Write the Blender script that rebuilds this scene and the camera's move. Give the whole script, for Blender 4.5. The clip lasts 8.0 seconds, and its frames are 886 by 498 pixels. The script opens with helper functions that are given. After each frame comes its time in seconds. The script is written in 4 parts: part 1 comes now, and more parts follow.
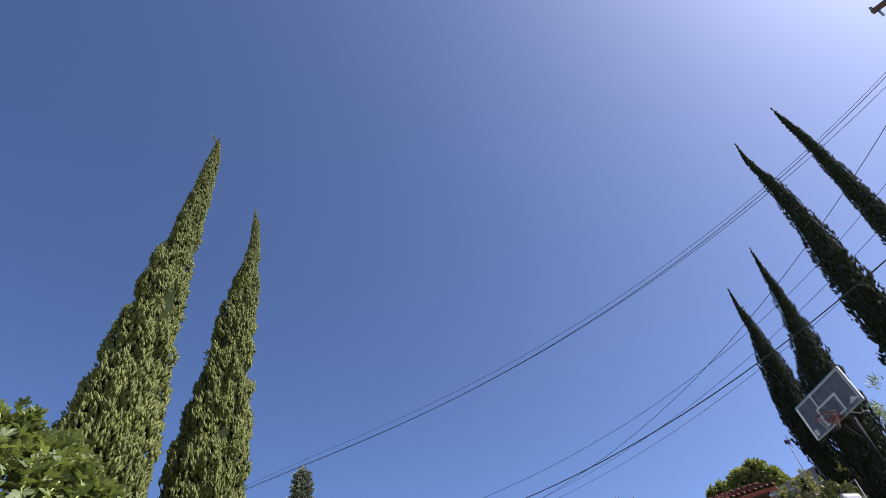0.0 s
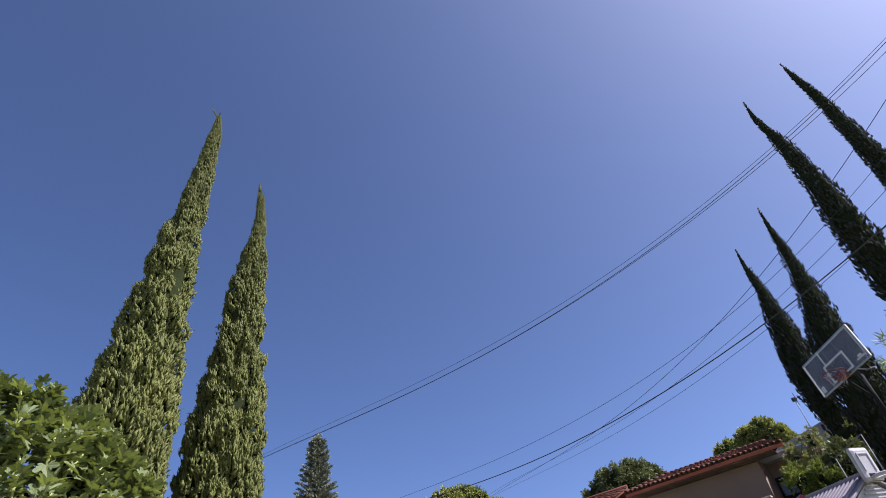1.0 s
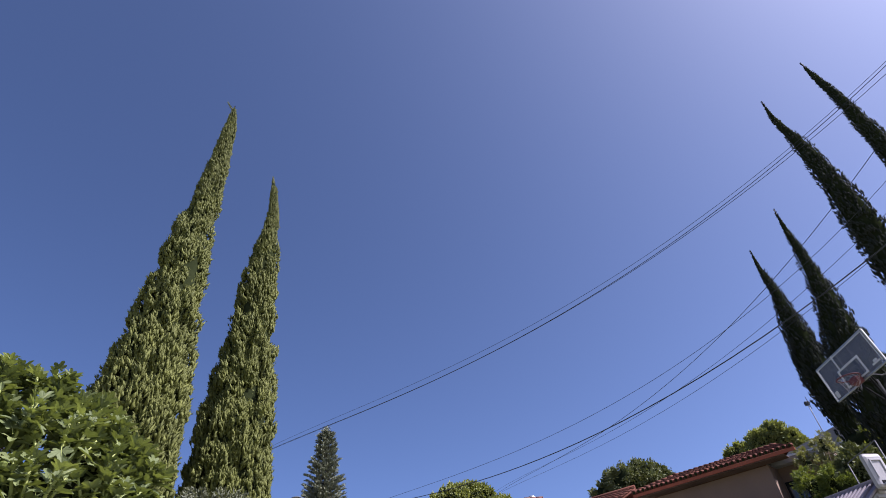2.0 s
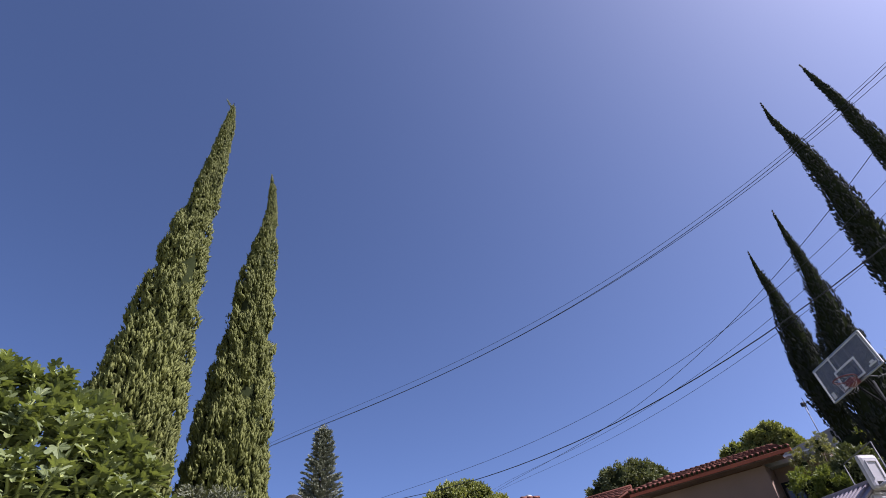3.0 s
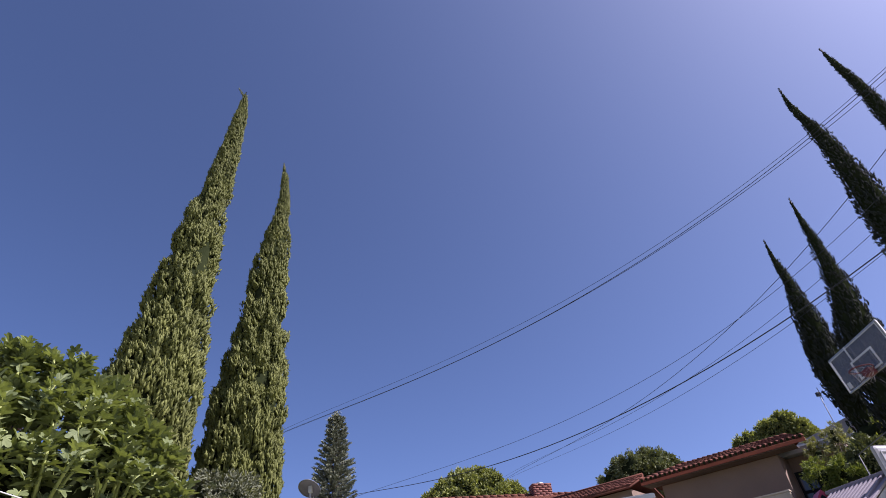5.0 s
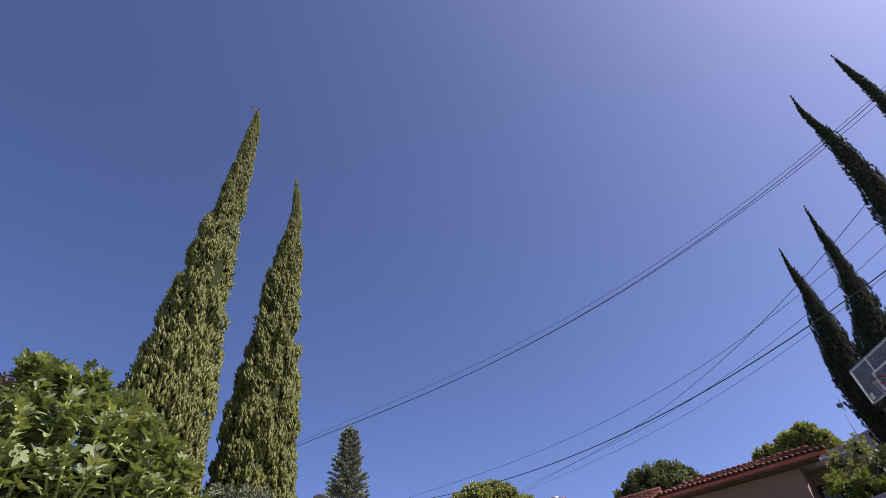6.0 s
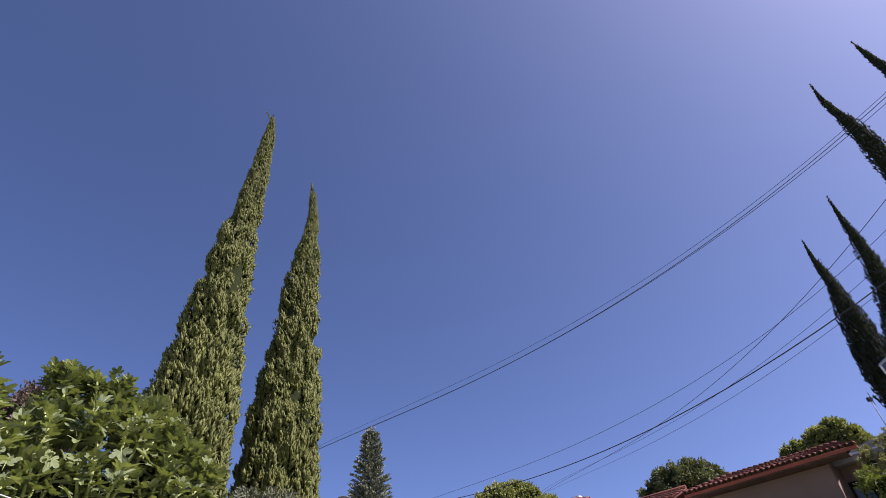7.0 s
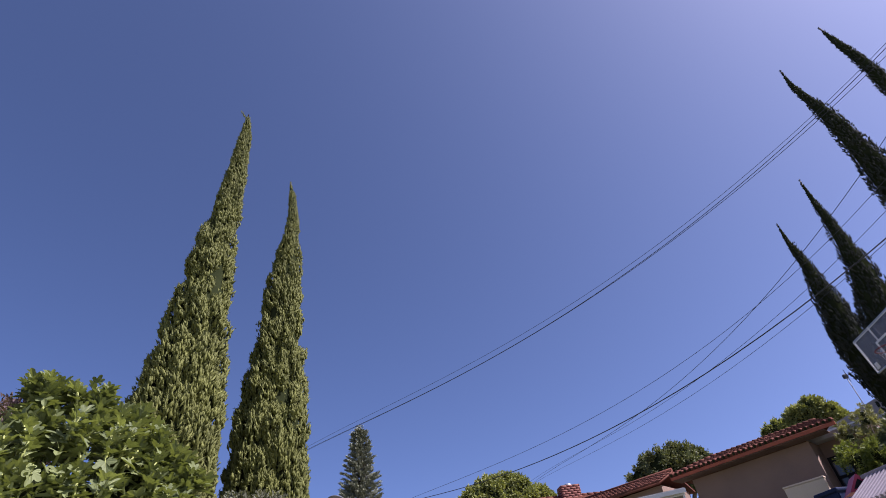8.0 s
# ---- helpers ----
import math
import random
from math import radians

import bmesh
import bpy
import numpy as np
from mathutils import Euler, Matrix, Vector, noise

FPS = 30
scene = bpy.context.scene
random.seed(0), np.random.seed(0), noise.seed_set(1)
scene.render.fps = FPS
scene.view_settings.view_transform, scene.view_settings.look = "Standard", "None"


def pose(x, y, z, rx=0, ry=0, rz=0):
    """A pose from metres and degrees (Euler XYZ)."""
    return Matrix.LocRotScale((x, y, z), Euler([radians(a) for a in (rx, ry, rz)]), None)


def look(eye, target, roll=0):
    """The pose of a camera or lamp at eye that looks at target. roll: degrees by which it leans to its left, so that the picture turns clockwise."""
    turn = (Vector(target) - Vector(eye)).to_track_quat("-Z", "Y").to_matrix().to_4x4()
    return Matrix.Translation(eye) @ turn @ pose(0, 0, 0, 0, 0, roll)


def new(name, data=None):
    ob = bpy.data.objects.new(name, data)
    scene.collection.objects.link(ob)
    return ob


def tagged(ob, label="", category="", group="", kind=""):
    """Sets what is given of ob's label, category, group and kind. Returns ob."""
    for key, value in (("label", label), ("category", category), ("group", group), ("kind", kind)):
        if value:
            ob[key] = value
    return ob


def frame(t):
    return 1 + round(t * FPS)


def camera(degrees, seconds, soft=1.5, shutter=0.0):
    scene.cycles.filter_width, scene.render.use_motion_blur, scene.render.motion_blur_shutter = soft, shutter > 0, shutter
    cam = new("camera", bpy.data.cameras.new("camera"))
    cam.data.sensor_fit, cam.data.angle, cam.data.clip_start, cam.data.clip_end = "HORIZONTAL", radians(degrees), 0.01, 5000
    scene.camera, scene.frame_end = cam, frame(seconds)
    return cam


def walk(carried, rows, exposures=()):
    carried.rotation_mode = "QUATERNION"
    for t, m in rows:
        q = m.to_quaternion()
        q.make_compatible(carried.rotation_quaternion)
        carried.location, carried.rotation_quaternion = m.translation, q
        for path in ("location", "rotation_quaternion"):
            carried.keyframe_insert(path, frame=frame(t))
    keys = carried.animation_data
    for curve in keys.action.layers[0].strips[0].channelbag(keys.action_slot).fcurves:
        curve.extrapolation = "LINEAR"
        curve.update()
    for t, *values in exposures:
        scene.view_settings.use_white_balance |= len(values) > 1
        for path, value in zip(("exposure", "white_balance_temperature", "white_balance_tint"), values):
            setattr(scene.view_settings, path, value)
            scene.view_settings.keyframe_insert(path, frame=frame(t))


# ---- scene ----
cam = camera(79.0, 8.0, soft=0.9)
EYE = 0.4
# seconds, yaw, pitch above the level, roll
ROWS = [
    (0.0, -2.80, 42.68, -8.52),
    (0.2, -2.49, 41.21, -9.86),
    (0.5, -2.44, 40.47, -10.11),
    (1.0, -1.30, 39.54, -9.14),
    (1.5, -0.61, 39.56, -8.00),
    (1.7, 0.17, 39.35, -7.27),
    (2.8, 0.24, 39.21, -6.85),
    (3.0, 0.11, 39.15, -6.85),
    (3.5, -0.00, 39.00, -6.71),
    (4.0, -0.16, 38.61, -6.85),
    (4.5, 1.19, 37.62, -5.69),
    (4.7, 1.44, 37.79, -5.77),
    (5.8, 3.08, 39.05, -5.34),
    (6.0, 3.26, 39.47, -5.53),
    (6.5, 4.65, 39.76, -5.50),
    (7.0, 5.49, 39.70, -5.53),
    (7.5, 5.08, 39.63, -6.32),
    (8.0, 3.17, 38.96, -8.97),
]
walk(cam, [(t, pose(0, 0, EYE, 0, 0, yaw) @ pose(0, 0, 0, 90 + pitch) @ pose(0, 0, 0, 0, 0, roll)) for t, yaw, pitch, roll in ROWS],
     [(0.0, 1.05, 5700, 17), (1.5, 0.97, 5740, 22), (3.0, 0.94, 5780, 25), (8.0, 0.93, 5840, 30)])

# ---- sky and sun ----
SUN_AZ, SUN_EL = 98.0, 49.5
sky_world = bpy.data.worlds.new("sky")
scene.world = sky_world
sky_world.use_nodes = True
sky = sky_world.node_tree.nodes.new("ShaderNodeTexSky")
sky.sky_type = "NISHITA"
sky.sun_disc = False
sky.sun_elevation, sky.sun_rotation = radians(SUN_EL), radians(SUN_AZ)
sky.air_density, sky.dust_density, sky.ozone_density = 0.5, 1.7, 3.9
sky_world.node_tree.links.new(sky.outputs[0], sky_world.node_tree.nodes["Background"].inputs[0])
sky_world.node_tree.nodes["Background"].inputs[1].default_value = 0.093
sun = new("sun", bpy.data.lights.new("sun", "SUN"))
sun.data.energy, sun.data.angle, sun.data.color = 5.0, radians(0.53), (1.0, 0.95, 0.87)
sun_way = Vector((math.sin(radians(SUN_AZ)) * math.cos(radians(SUN_EL)), math.cos(radians(SUN_AZ)) * math.cos(radians(SUN_EL)), math.sin(radians(SUN_EL))))
sun.matrix_world = look(sun_way * 60, (0, 0, 0))


# ---- materials ----
def material(name, base, second=None, rough=0.7, metal=0.0, scale=8.0, bump=0.0, fine=60.0, per="", translucent=0.0, specular=0.4, stretch=(1, 1, 1)):
    """A surface with grain at two scales; per: 'island' or 'object' for variation from piece to piece."""
    m = bpy.data.materials.new(name)
    m.use_nodes = True
    n, l = m.node_tree.nodes, m.node_tree.links
    b = n["Principled BSDF"]
    b.inputs["Roughness"].default_value = rough
    b.inputs["Metallic"].default_value = metal
    b.inputs["Specular IOR Level"].default_value = specular
    second = second or tuple(c * 0.75 for c in base)
    co = n.new("ShaderNodeTexCoord")
    mp = n.new("ShaderNodeMapping")
    mp.inputs["Scale"].default_value = stretch
    l.new(co.outputs["Object"], mp.inputs["Vector"])
    big, small = n.new("ShaderNodeTexNoise"), n.new("ShaderNodeTexNoise")
    big.inputs["Scale"].default_value, small.inputs["Scale"].default_value = scale, fine
    big.inputs["Detail"].default_value, small.inputs["Detail"].default_value = 4, 3
    l.new(mp.outputs[0], big.inputs["Vector"])
    l.new(mp.outputs[0], small.inputs["Vector"])
    add = n.new("ShaderNodeMath")
    add.operation = "MULTIPLY_ADD"
    add.inputs[1].default_value = 0.6
    l.new(small.outputs[0], add.inputs[0])
    l.new(big.outputs[0], add.inputs[2])
    ramp = n.new("ShaderNodeMapRange")
    ramp.inputs["From Min"].default_value, ramp.inputs["From Max"].default_value = 0.55, 1.05
    l.new(add.outputs[0], ramp.inputs["Value"])
    fac = ramp.outputs[0]
    if per:
        r = n.new("ShaderNodeNewGeometry" if per == "island" else "ShaderNodeObjectInfo")
        mixf = n.new("ShaderNodeMath")
        mixf.operation = "MULTIPLY_ADD"
        mixf.inputs[1].default_value = 0.45
        l.new(fac, mixf.inputs[0])
        half = n.new("ShaderNodeMath")
        half.operation = "MULTIPLY"
        half.inputs[1].default_value = 0.6
        l.new(r.outputs["Random Per Island" if per == "island" else "Random"], half.inputs[0])
        l.new(half.outputs[0], mixf.inputs[2])
        fac = mixf.outputs[0]
    mix = n.new("ShaderNodeMix")
    mix.data_type = "RGBA"
    mix.inputs[6].default_value, mix.inputs[7].default_value = (*second, 1), (*base, 1)
    l.new(fac, mix.inputs[0])
    l.new(mix.outputs[2], b.inputs["Base Color"])
    if bump:
        bm = n.new("ShaderNodeBump")
        bm.inputs["Strength"].default_value, bm.inputs["Distance"].default_value = bump, 0.02
        l.new(add.outputs[0], bm.inputs["Height"])
        l.new(bm.outputs[0], b.inputs["Normal"])
    if translucent:
        tr = n.new("ShaderNodeBsdfTranslucent")
        warm = n.new("ShaderNodeMix")
        warm.data_type, warm.blend_type = "RGBA", "MULTIPLY"
        warm.inputs[0].default_value, warm.inputs[7].default_value = 1.0, (1.5, 1.5, 0.5, 1)
        l.new(mix.outputs[2], warm.inputs[6])
        l.new(warm.outputs[2], tr.inputs[0])
        ms = n.new("ShaderNodeMixShader")
        ms.inputs[0].default_value = translucent
        l.new(b.outputs[0], ms.inputs[1])
        l.new(tr.outputs[0], ms.inputs[2])
        l.new(ms.outputs[0], n["Material Output"].inputs[0])
    return m


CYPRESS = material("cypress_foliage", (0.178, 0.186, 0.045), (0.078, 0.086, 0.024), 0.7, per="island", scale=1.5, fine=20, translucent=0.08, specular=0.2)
# Same foliage as CYPRESS, darkened: the row's shaded side put into the colour.
CYPRESS_SHADED = material("shaded_cypress_foliage", (0.042, 0.048, 0.032), (0.018, 0.022, 0.015), 0.8, per="island", scale=1.5, fine=20, translucent=0.04, specular=0.2)
# Near-black fill: the shade inside crowns and tile mouths, put into the colour.
HOLLOW_SHADE = material("hollow_shade", (0.03, 0.036, 0.015), (0.015, 0.019, 0.008), 1.0, scale=3, specular=0.0)
BARK = material("bark", (0.16, 0.12, 0.085), (0.07, 0.05, 0.035), 0.9, bump=0.6, scale=6, fine=40, stretch=(1, 1, 0.2))
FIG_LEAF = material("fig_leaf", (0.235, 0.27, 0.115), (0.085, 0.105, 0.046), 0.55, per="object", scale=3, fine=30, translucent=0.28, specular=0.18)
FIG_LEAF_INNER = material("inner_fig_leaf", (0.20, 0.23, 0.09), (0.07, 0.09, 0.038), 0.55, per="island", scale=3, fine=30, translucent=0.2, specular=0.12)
FIG_TWIG = material("fig_twig", (0.38, 0.41, 0.11), (0.22, 0.25, 0.07), 0.6, scale=5)
OLIVE = material("silvery_leaf", (0.20, 0.205, 0.13), (0.075, 0.082, 0.05), 0.55, per="island", scale=4, translucent=0.12, specular=0.12)
PALE_LEAF = material("pale_leaf", (0.30, 0.30, 0.15), (0.13, 0.135, 0.06), 0.55, per="island", scale=4, translucent=0.2, specular=0.12)
BROAD = material("broad_leaf", (0.30, 0.315, 0.11), (0.13, 0.15, 0.05), 0.55, per="island", scale=0.6, fine=6, translucent=0.18, specular=0.12)
BROAD_DARK = material("dark_broad_leaf", (0.18, 0.19, 0.085), (0.075, 0.09, 0.04), 0.5, per="island", scale=0.6, fine=6, translucent=0.12, specular=0.12)
LIME = material("lime_leaf", (0.20, 0.225, 0.055), (0.09, 0.12, 0.03), 0.5, per="island", scale=1, fine=8, translucent=0.25, specular=0.12)
PURPLE_LEAF = material("purple_leaf", (0.17, 0.12, 0.12), (0.075, 0.055, 0.05), 0.6, per="island", scale=2, translucent=0.15, specular=0.12)
NEEDLE = material("pine_needle", (0.27, 0.28, 0.19), (0.13, 0.145, 0.10), 0.65, per="island", scale=0.5, fine=5, specular=0.12)
STUCCO = material("stucco", (0.26, 0.178, 0.13), (0.205, 0.14, 0.105), 0.92, bump=0.35, scale=1.2, fine=90)
TILE = material("clay_tile", (0.20, 0.074, 0.046), (0.06, 0.028, 0.022), 0.9, per="island", scale=1.5, fine=25, bump=0.2, specular=0.1)
FASCIA = material("fascia_paint", (0.42, 0.105, 0.045), (0.28, 0.07, 0.032), 0.6, scale=2)
BRICK = material("chimney_brick", (0.23, 0.085, 0.06), (0.13, 0.05, 0.038), 0.9, per="island", scale=3, bump=0.3)
MORTAR = material("mortar", (0.26, 0.21, 0.18), (0.19, 0.155, 0.13), 0.95, scale=10, bump=0.3)
WHITE = material("white_paint", (0.66, 0.65, 0.62), (0.52, 0.50, 0.47), 0.55, scale=3)
GREY_METAL = material("galvanised_metal", (0.42, 0.43, 0.44), (0.30, 0.31, 0.32), 0.45, 0.8, scale=4)
DISH_GREY = material("dish_grey", (0.20, 0.195, 0.195), (0.15, 0.145, 0.145), 0.55, scale=4)
PIPE_GREY = material("dull_pipe_metal", (0.15, 0.15, 0.155), (0.10, 0.10, 0.105), 0.7, 0.2, scale=4)
BLACK = material("black_paint", (0.02, 0.02, 0.022), (0.012, 0.012, 0.013), 0.85, scale=5, specular=0.1)
CABLE = material("cable_rubber", (0.022, 0.024, 0.03), (0.014, 0.015, 0.018), 0.6, scale=2)
RIM_RED = material("rim_red", (0.18, 0.04, 0.04), (0.12, 0.028, 0.026), 0.5, 0.2, scale=6)
NET = material("net_cord", (0.55, 0.50, 0.48), (0.35, 0.28, 0.27), 0.8, scale=10)
PLASTIC_ROOF = material("purple_plastic", (0.27, 0.228, 0.245), (0.20, 0.168, 0.185), 0.5, scale=2, fine=30)
PLASTIC_GREY = material("grey_plastic", (0.46, 0.43, 0.425), (0.36, 0.34, 0.335), 0.5, scale=2, fine=30)
PLASTIC_RED = material("red_plastic", (0.36, 0.03, 0.06), (0.27, 0.025, 0.045), 0.45, scale=2)
PLASTIC_CREAM = material("cream_plastic", (0.55, 0.50, 0.42), (0.45, 0.40, 0.33), 0.5, scale=2)
BLUE = material("blue_plastic", (0.014, 0.024, 0.065), (0.009, 0.015, 0.04), 0.6, scale=2, specular=0.12)
WOOD_POLE = material("weathered_wood", (0.16, 0.10, 0.075), (0.09, 0.055, 0.04), 0.9, bump=0.5, scale=3, fine=40, stretch=(1, 1, 0.1))
GROUND = material("dry_lawn_and_concrete", (0.22, 0.21, 0.14), (0.12, 0.13, 0.06), 0.95, scale=0.6, fine=18, bump=0.5)
CONCRETE = material("concrete", (0.42, 0.40, 0.36), (0.33, 0.31, 0.28), 0.9, scale=1, fine=40, bump=0.2)
ROOF_GREY = material("grey_roofing", (0.36, 0.35, 0.34), (0.26, 0.25, 0.25), 0.9, scale=2, fine=40, bump=0.3)
# Cream stucco; on the slab before the house its brightness stands for sunlight.
CREAM_AND_SUNLIT = material("cream_and_sunlit_stucco", (0.66, 0.54, 0.38), (0.55, 0.44, 0.31), 0.9, bump=0.3, scale=1.5, fine=80)


def clear_board():
    m = bpy.data.materials.new("smoky_acrylic")
    m.use_nodes = True
    b = m.node_tree.nodes["Principled BSDF"]
    b.inputs["Base Color"].default_value = (0.15, 0.155, 0.175, 1)
    b.inputs["Roughness"].default_value = 0.4
    b.inputs["Alpha"].default_value = 0.55
    return m


ACRYLIC = clear_board()


# ---- building tools ----
def part(name, data, mat, parent=None, label=""):
    """One mesh object from a bmesh or a mesh, under a thing or a part."""
    if isinstance(data, bmesh.types.BMesh):
        me = bpy.data.meshes.new(name)
        data.to_mesh(me)
        data.free()
    else:
        me = data
    if mat is not None and not len(me.materials):
        me.materials.append(mat)
    ob = new(name, me)
    ob.parent = parent
    return tagged(ob, label)


def thing(name, m, label, category, group="", kind=""):
    ob = new(name)
    ob.matrix_basis = m if isinstance(m, Matrix) else pose(*m)
    ob.empty_display_size = 0.2
    return tagged(ob, label, category, group, kind)


def box(size, at=(0, 0, 0), bevel=0.0, turn=None, bm=None):
    bm = bm or bmesh.new()
    m = Matrix.Translation(at) @ (turn or Matrix()) @ Matrix.Diagonal((*size, 1))
    made = bmesh.ops.create_cube(bm, size=1, matrix=m)
    if bevel:
        edges = {e for v in made["verts"] for e in v.link_edges}
        bmesh.ops.bevel(bm, geom=list(edges), offset=bevel, segments=2, affect="EDGES", profile=0.6)
    return bm


def tube(points, radii, sides=8, bm=None, closed=False):
    """A tapered tube along points."""
    bm = bm or bmesh.new()
    pts = [Vector(p) for p in points]
    if not hasattr(radii, "__len__"):
        radii = [radii] * len(pts)
    rings = []
    for i, p in enumerate(pts):
        a = pts[i - 1] if i or closed else p
        b = pts[(i + 1) % len(pts)] if i + 1 < len(pts) or closed else p
        q = (b - a).to_track_quat("Z", "X")
        rings.append([bm.verts.new(p + q @ Vector((math.cos(2 * math.pi * k / sides) * radii[i], math.sin(2 * math.pi * k / sides) * radii[i], 0))) for k in range(sides)])
    last = len(rings) if closed else len(rings) - 1
    for i in range(last):
        r0, r1 = rings[i], rings[(i + 1) % len(rings)]
        for k in range(sides):
            f = bm.faces.new((r0[k], r0[(k + 1) % sides], r1[(k + 1) % sides], r1[k]))
            f.smooth = True
    if not closed:
        bm.faces.new(rings[0][::-1])
        bm.faces.new(rings[-1])
    return bm


def prism(outline, depth, bm=None, m=None):
    """An outline in x and z, given depth along y."""
    bm = bm or bmesh.new()
    m = m or Matrix()
    a = [bm.verts.new(m @ Vector((x, 0, z))) for x, z in outline]
    b = [bm.verts.new(m @ Vector((x, depth, z))) for x, z in outline]
    bm.faces.new(a)
    bm.faces.new(b[::-1])
    for i in range(len(a)):
        j = (i + 1) % len(a)
        bm.faces.new((a[j], a[i], b[i], b[j]))
    return bm


def from_arrays(name, verts, faces, mats=(), slots=None):
    me = bpy.data.meshes.new(name)
    verts, faces = np.asarray(verts, np.float32), np.asarray(faces, np.int32)
    me.vertices.add(len(verts))
    me.vertices.foreach_set("co", verts.ravel())
    n = faces.shape[1]
    me.loops.add(faces.size)
    me.loops.foreach_set("vertex_index", faces.ravel())
    me.polygons.add(len(faces))
    me.polygons.foreach_set("loop_start", np.arange(0, faces.size, n, dtype=np.int32))
    for m in mats:
        me.materials.append(m)
    if slots is not None:
        me.polygons.foreach_set("material_index", np.asarray(slots, np.int32))
    me.update(calc_edges=True)
    return me


def blades(rng, base, way, length, width, curl=0.15):
    """Narrow pointed leaves, one for each base and way: arrays of vertices and faces."""
    n = len(base)
    way = way / np.linalg.norm(way, axis=1, keepdims=True)
    side = np.cross(way, rng.normal(size=(n, 3)))
    side /= np.linalg.norm(side, axis=1, keepdims=True) + 1e-9
    up = np.cross(side, way)
    L, W = np.reshape(length, (-1, 1)), np.reshape(width, (-1, 1))
    mid = base + way * L * 0.45 + up * L * curl
    v = np.stack([base, mid + side * W * 0.5, base + way * L, mid - side * W * 0.5], 1).reshape(-1, 3)
    f = np.arange(4 * n).reshape(-1, 4)
    return v, f


def unit(rng, n):
    d = rng.normal(size=(n, 3))
    return d / np.linalg.norm(d, axis=1, keepdims=True)


def lump(rng, radii, at=(0, 0, 0), rough=0.18, rings=8, sides=12):
    """A rough closed lump: vertices and faces (quads) of an uneven ball."""
    v, f = [], []
    ph = rng.uniform(0, 6.28, 4)
    for i in range(rings + 1):
        th = math.pi * i / rings
        for k in range(sides):
            a = 2 * math.pi * k / sides
            s = 1 + rough * (math.sin(3 * a + ph[0]) * math.sin(2 * th + ph[1]) + 0.6 * math.sin(5 * a + ph[2]) * math.sin(4 * th + ph[3]))
            v.append((at[0] + radii[0] * s * math.sin(th) * math.cos(a), at[1] + radii[1] * s * math.sin(th) * math.sin(a), at[2] + radii[2] * s * math.cos(th)))
    for i in range(rings):
        for k in range(sides):
            f.append((i * sides + k, i * sides + (k + 1) % sides, (i + 1) * sides + (k + 1) % sides, (i + 1) * sides + k))
    return np.array(v), np.array(f)


def merge(pieces):
    """Joins (vertices, faces, slot) pieces."""
    vs, fs, ss, k = [], [], [], 0
    for v, f, s in pieces:
        vs.append(v)
        fs.append(f + k)
        ss.append(np.full(len(f), s))
        k += len(v)
    return np.concatenate(vs), np.concatenate(fs), np.concatenate(ss)


# ---- ground ----
def rise(y):
    """The yard climbs from the eye's level to a terrace, on which the houses stand."""
    k = min(1.0, max(0.0, (y - 3) / 7))
    return 1.2 * k * k * (3 - 2 * k)


def ground_sheet():
    bm = bmesh.new()
    bmesh.ops.create_grid(bm, x_segments=90, y_segments=90, size=1)
    for v in bm.verts:
        r = max(abs(v.co.x), abs(v.co.y))
        k = 1800 * r ** 4 + 30 * r
        v.co = Vector((v.co.x / max(r, 1e-6) * k, v.co.y / max(r, 1e-6) * k, 0.0))
        v.co.z = rise(v.co.y) + (0.03 * noise.noise(v.co * 0.15) if k < 60 else 0)
    for f in bm.faces:
        f.smooth = True
    return part("ground", bm, GROUND)


tagged(ground_sheet(), "patchy dry lawn and bare soil yard", "ground", kind="structure")


# ---- cypresses ----
def plumes(rng, root, axis, height, width):
    """Slim closed spindles with lumpy sides, one for each root: arrays of vertices and faces."""
    n, sides = len(root), 4
    side = np.cross(axis, unit(rng, n))
    side /= np.linalg.norm(side, axis=1, keepdims=True)
    up = np.cross(axis, side)
    levels = ((-0.5, 0.22), (-0.28, 0.82), (0.0, 1.0), (0.27, 0.6), (0.5, 0.08))
    v = np.empty((n, len(levels), sides, 3))
    for i, (z, w) in enumerate(levels):
        for k in range(sides):
            a = 2 * math.pi * (k + 0.5 * (i % 2)) / sides
            r = width * w * rng.uniform(0.75, 1.25, n)
            v[:, i, k] = root + axis * (height * z)[:, None] + side * (r * math.cos(a))[:, None] + up * (r * math.sin(a))[:, None]
    one = [(i * sides + k, i * sides + (k + 1) % sides, (i + 1) * sides + (k + 1) % sides, (i + 1) * sides + k) for i in range(len(levels) - 1) for k in range(sides)]
    f = (np.arange(n) * len(levels) * sides)[:, None, None] + np.array(one)[None]
    return v.reshape(-1, 3), f.reshape(-1, 4)


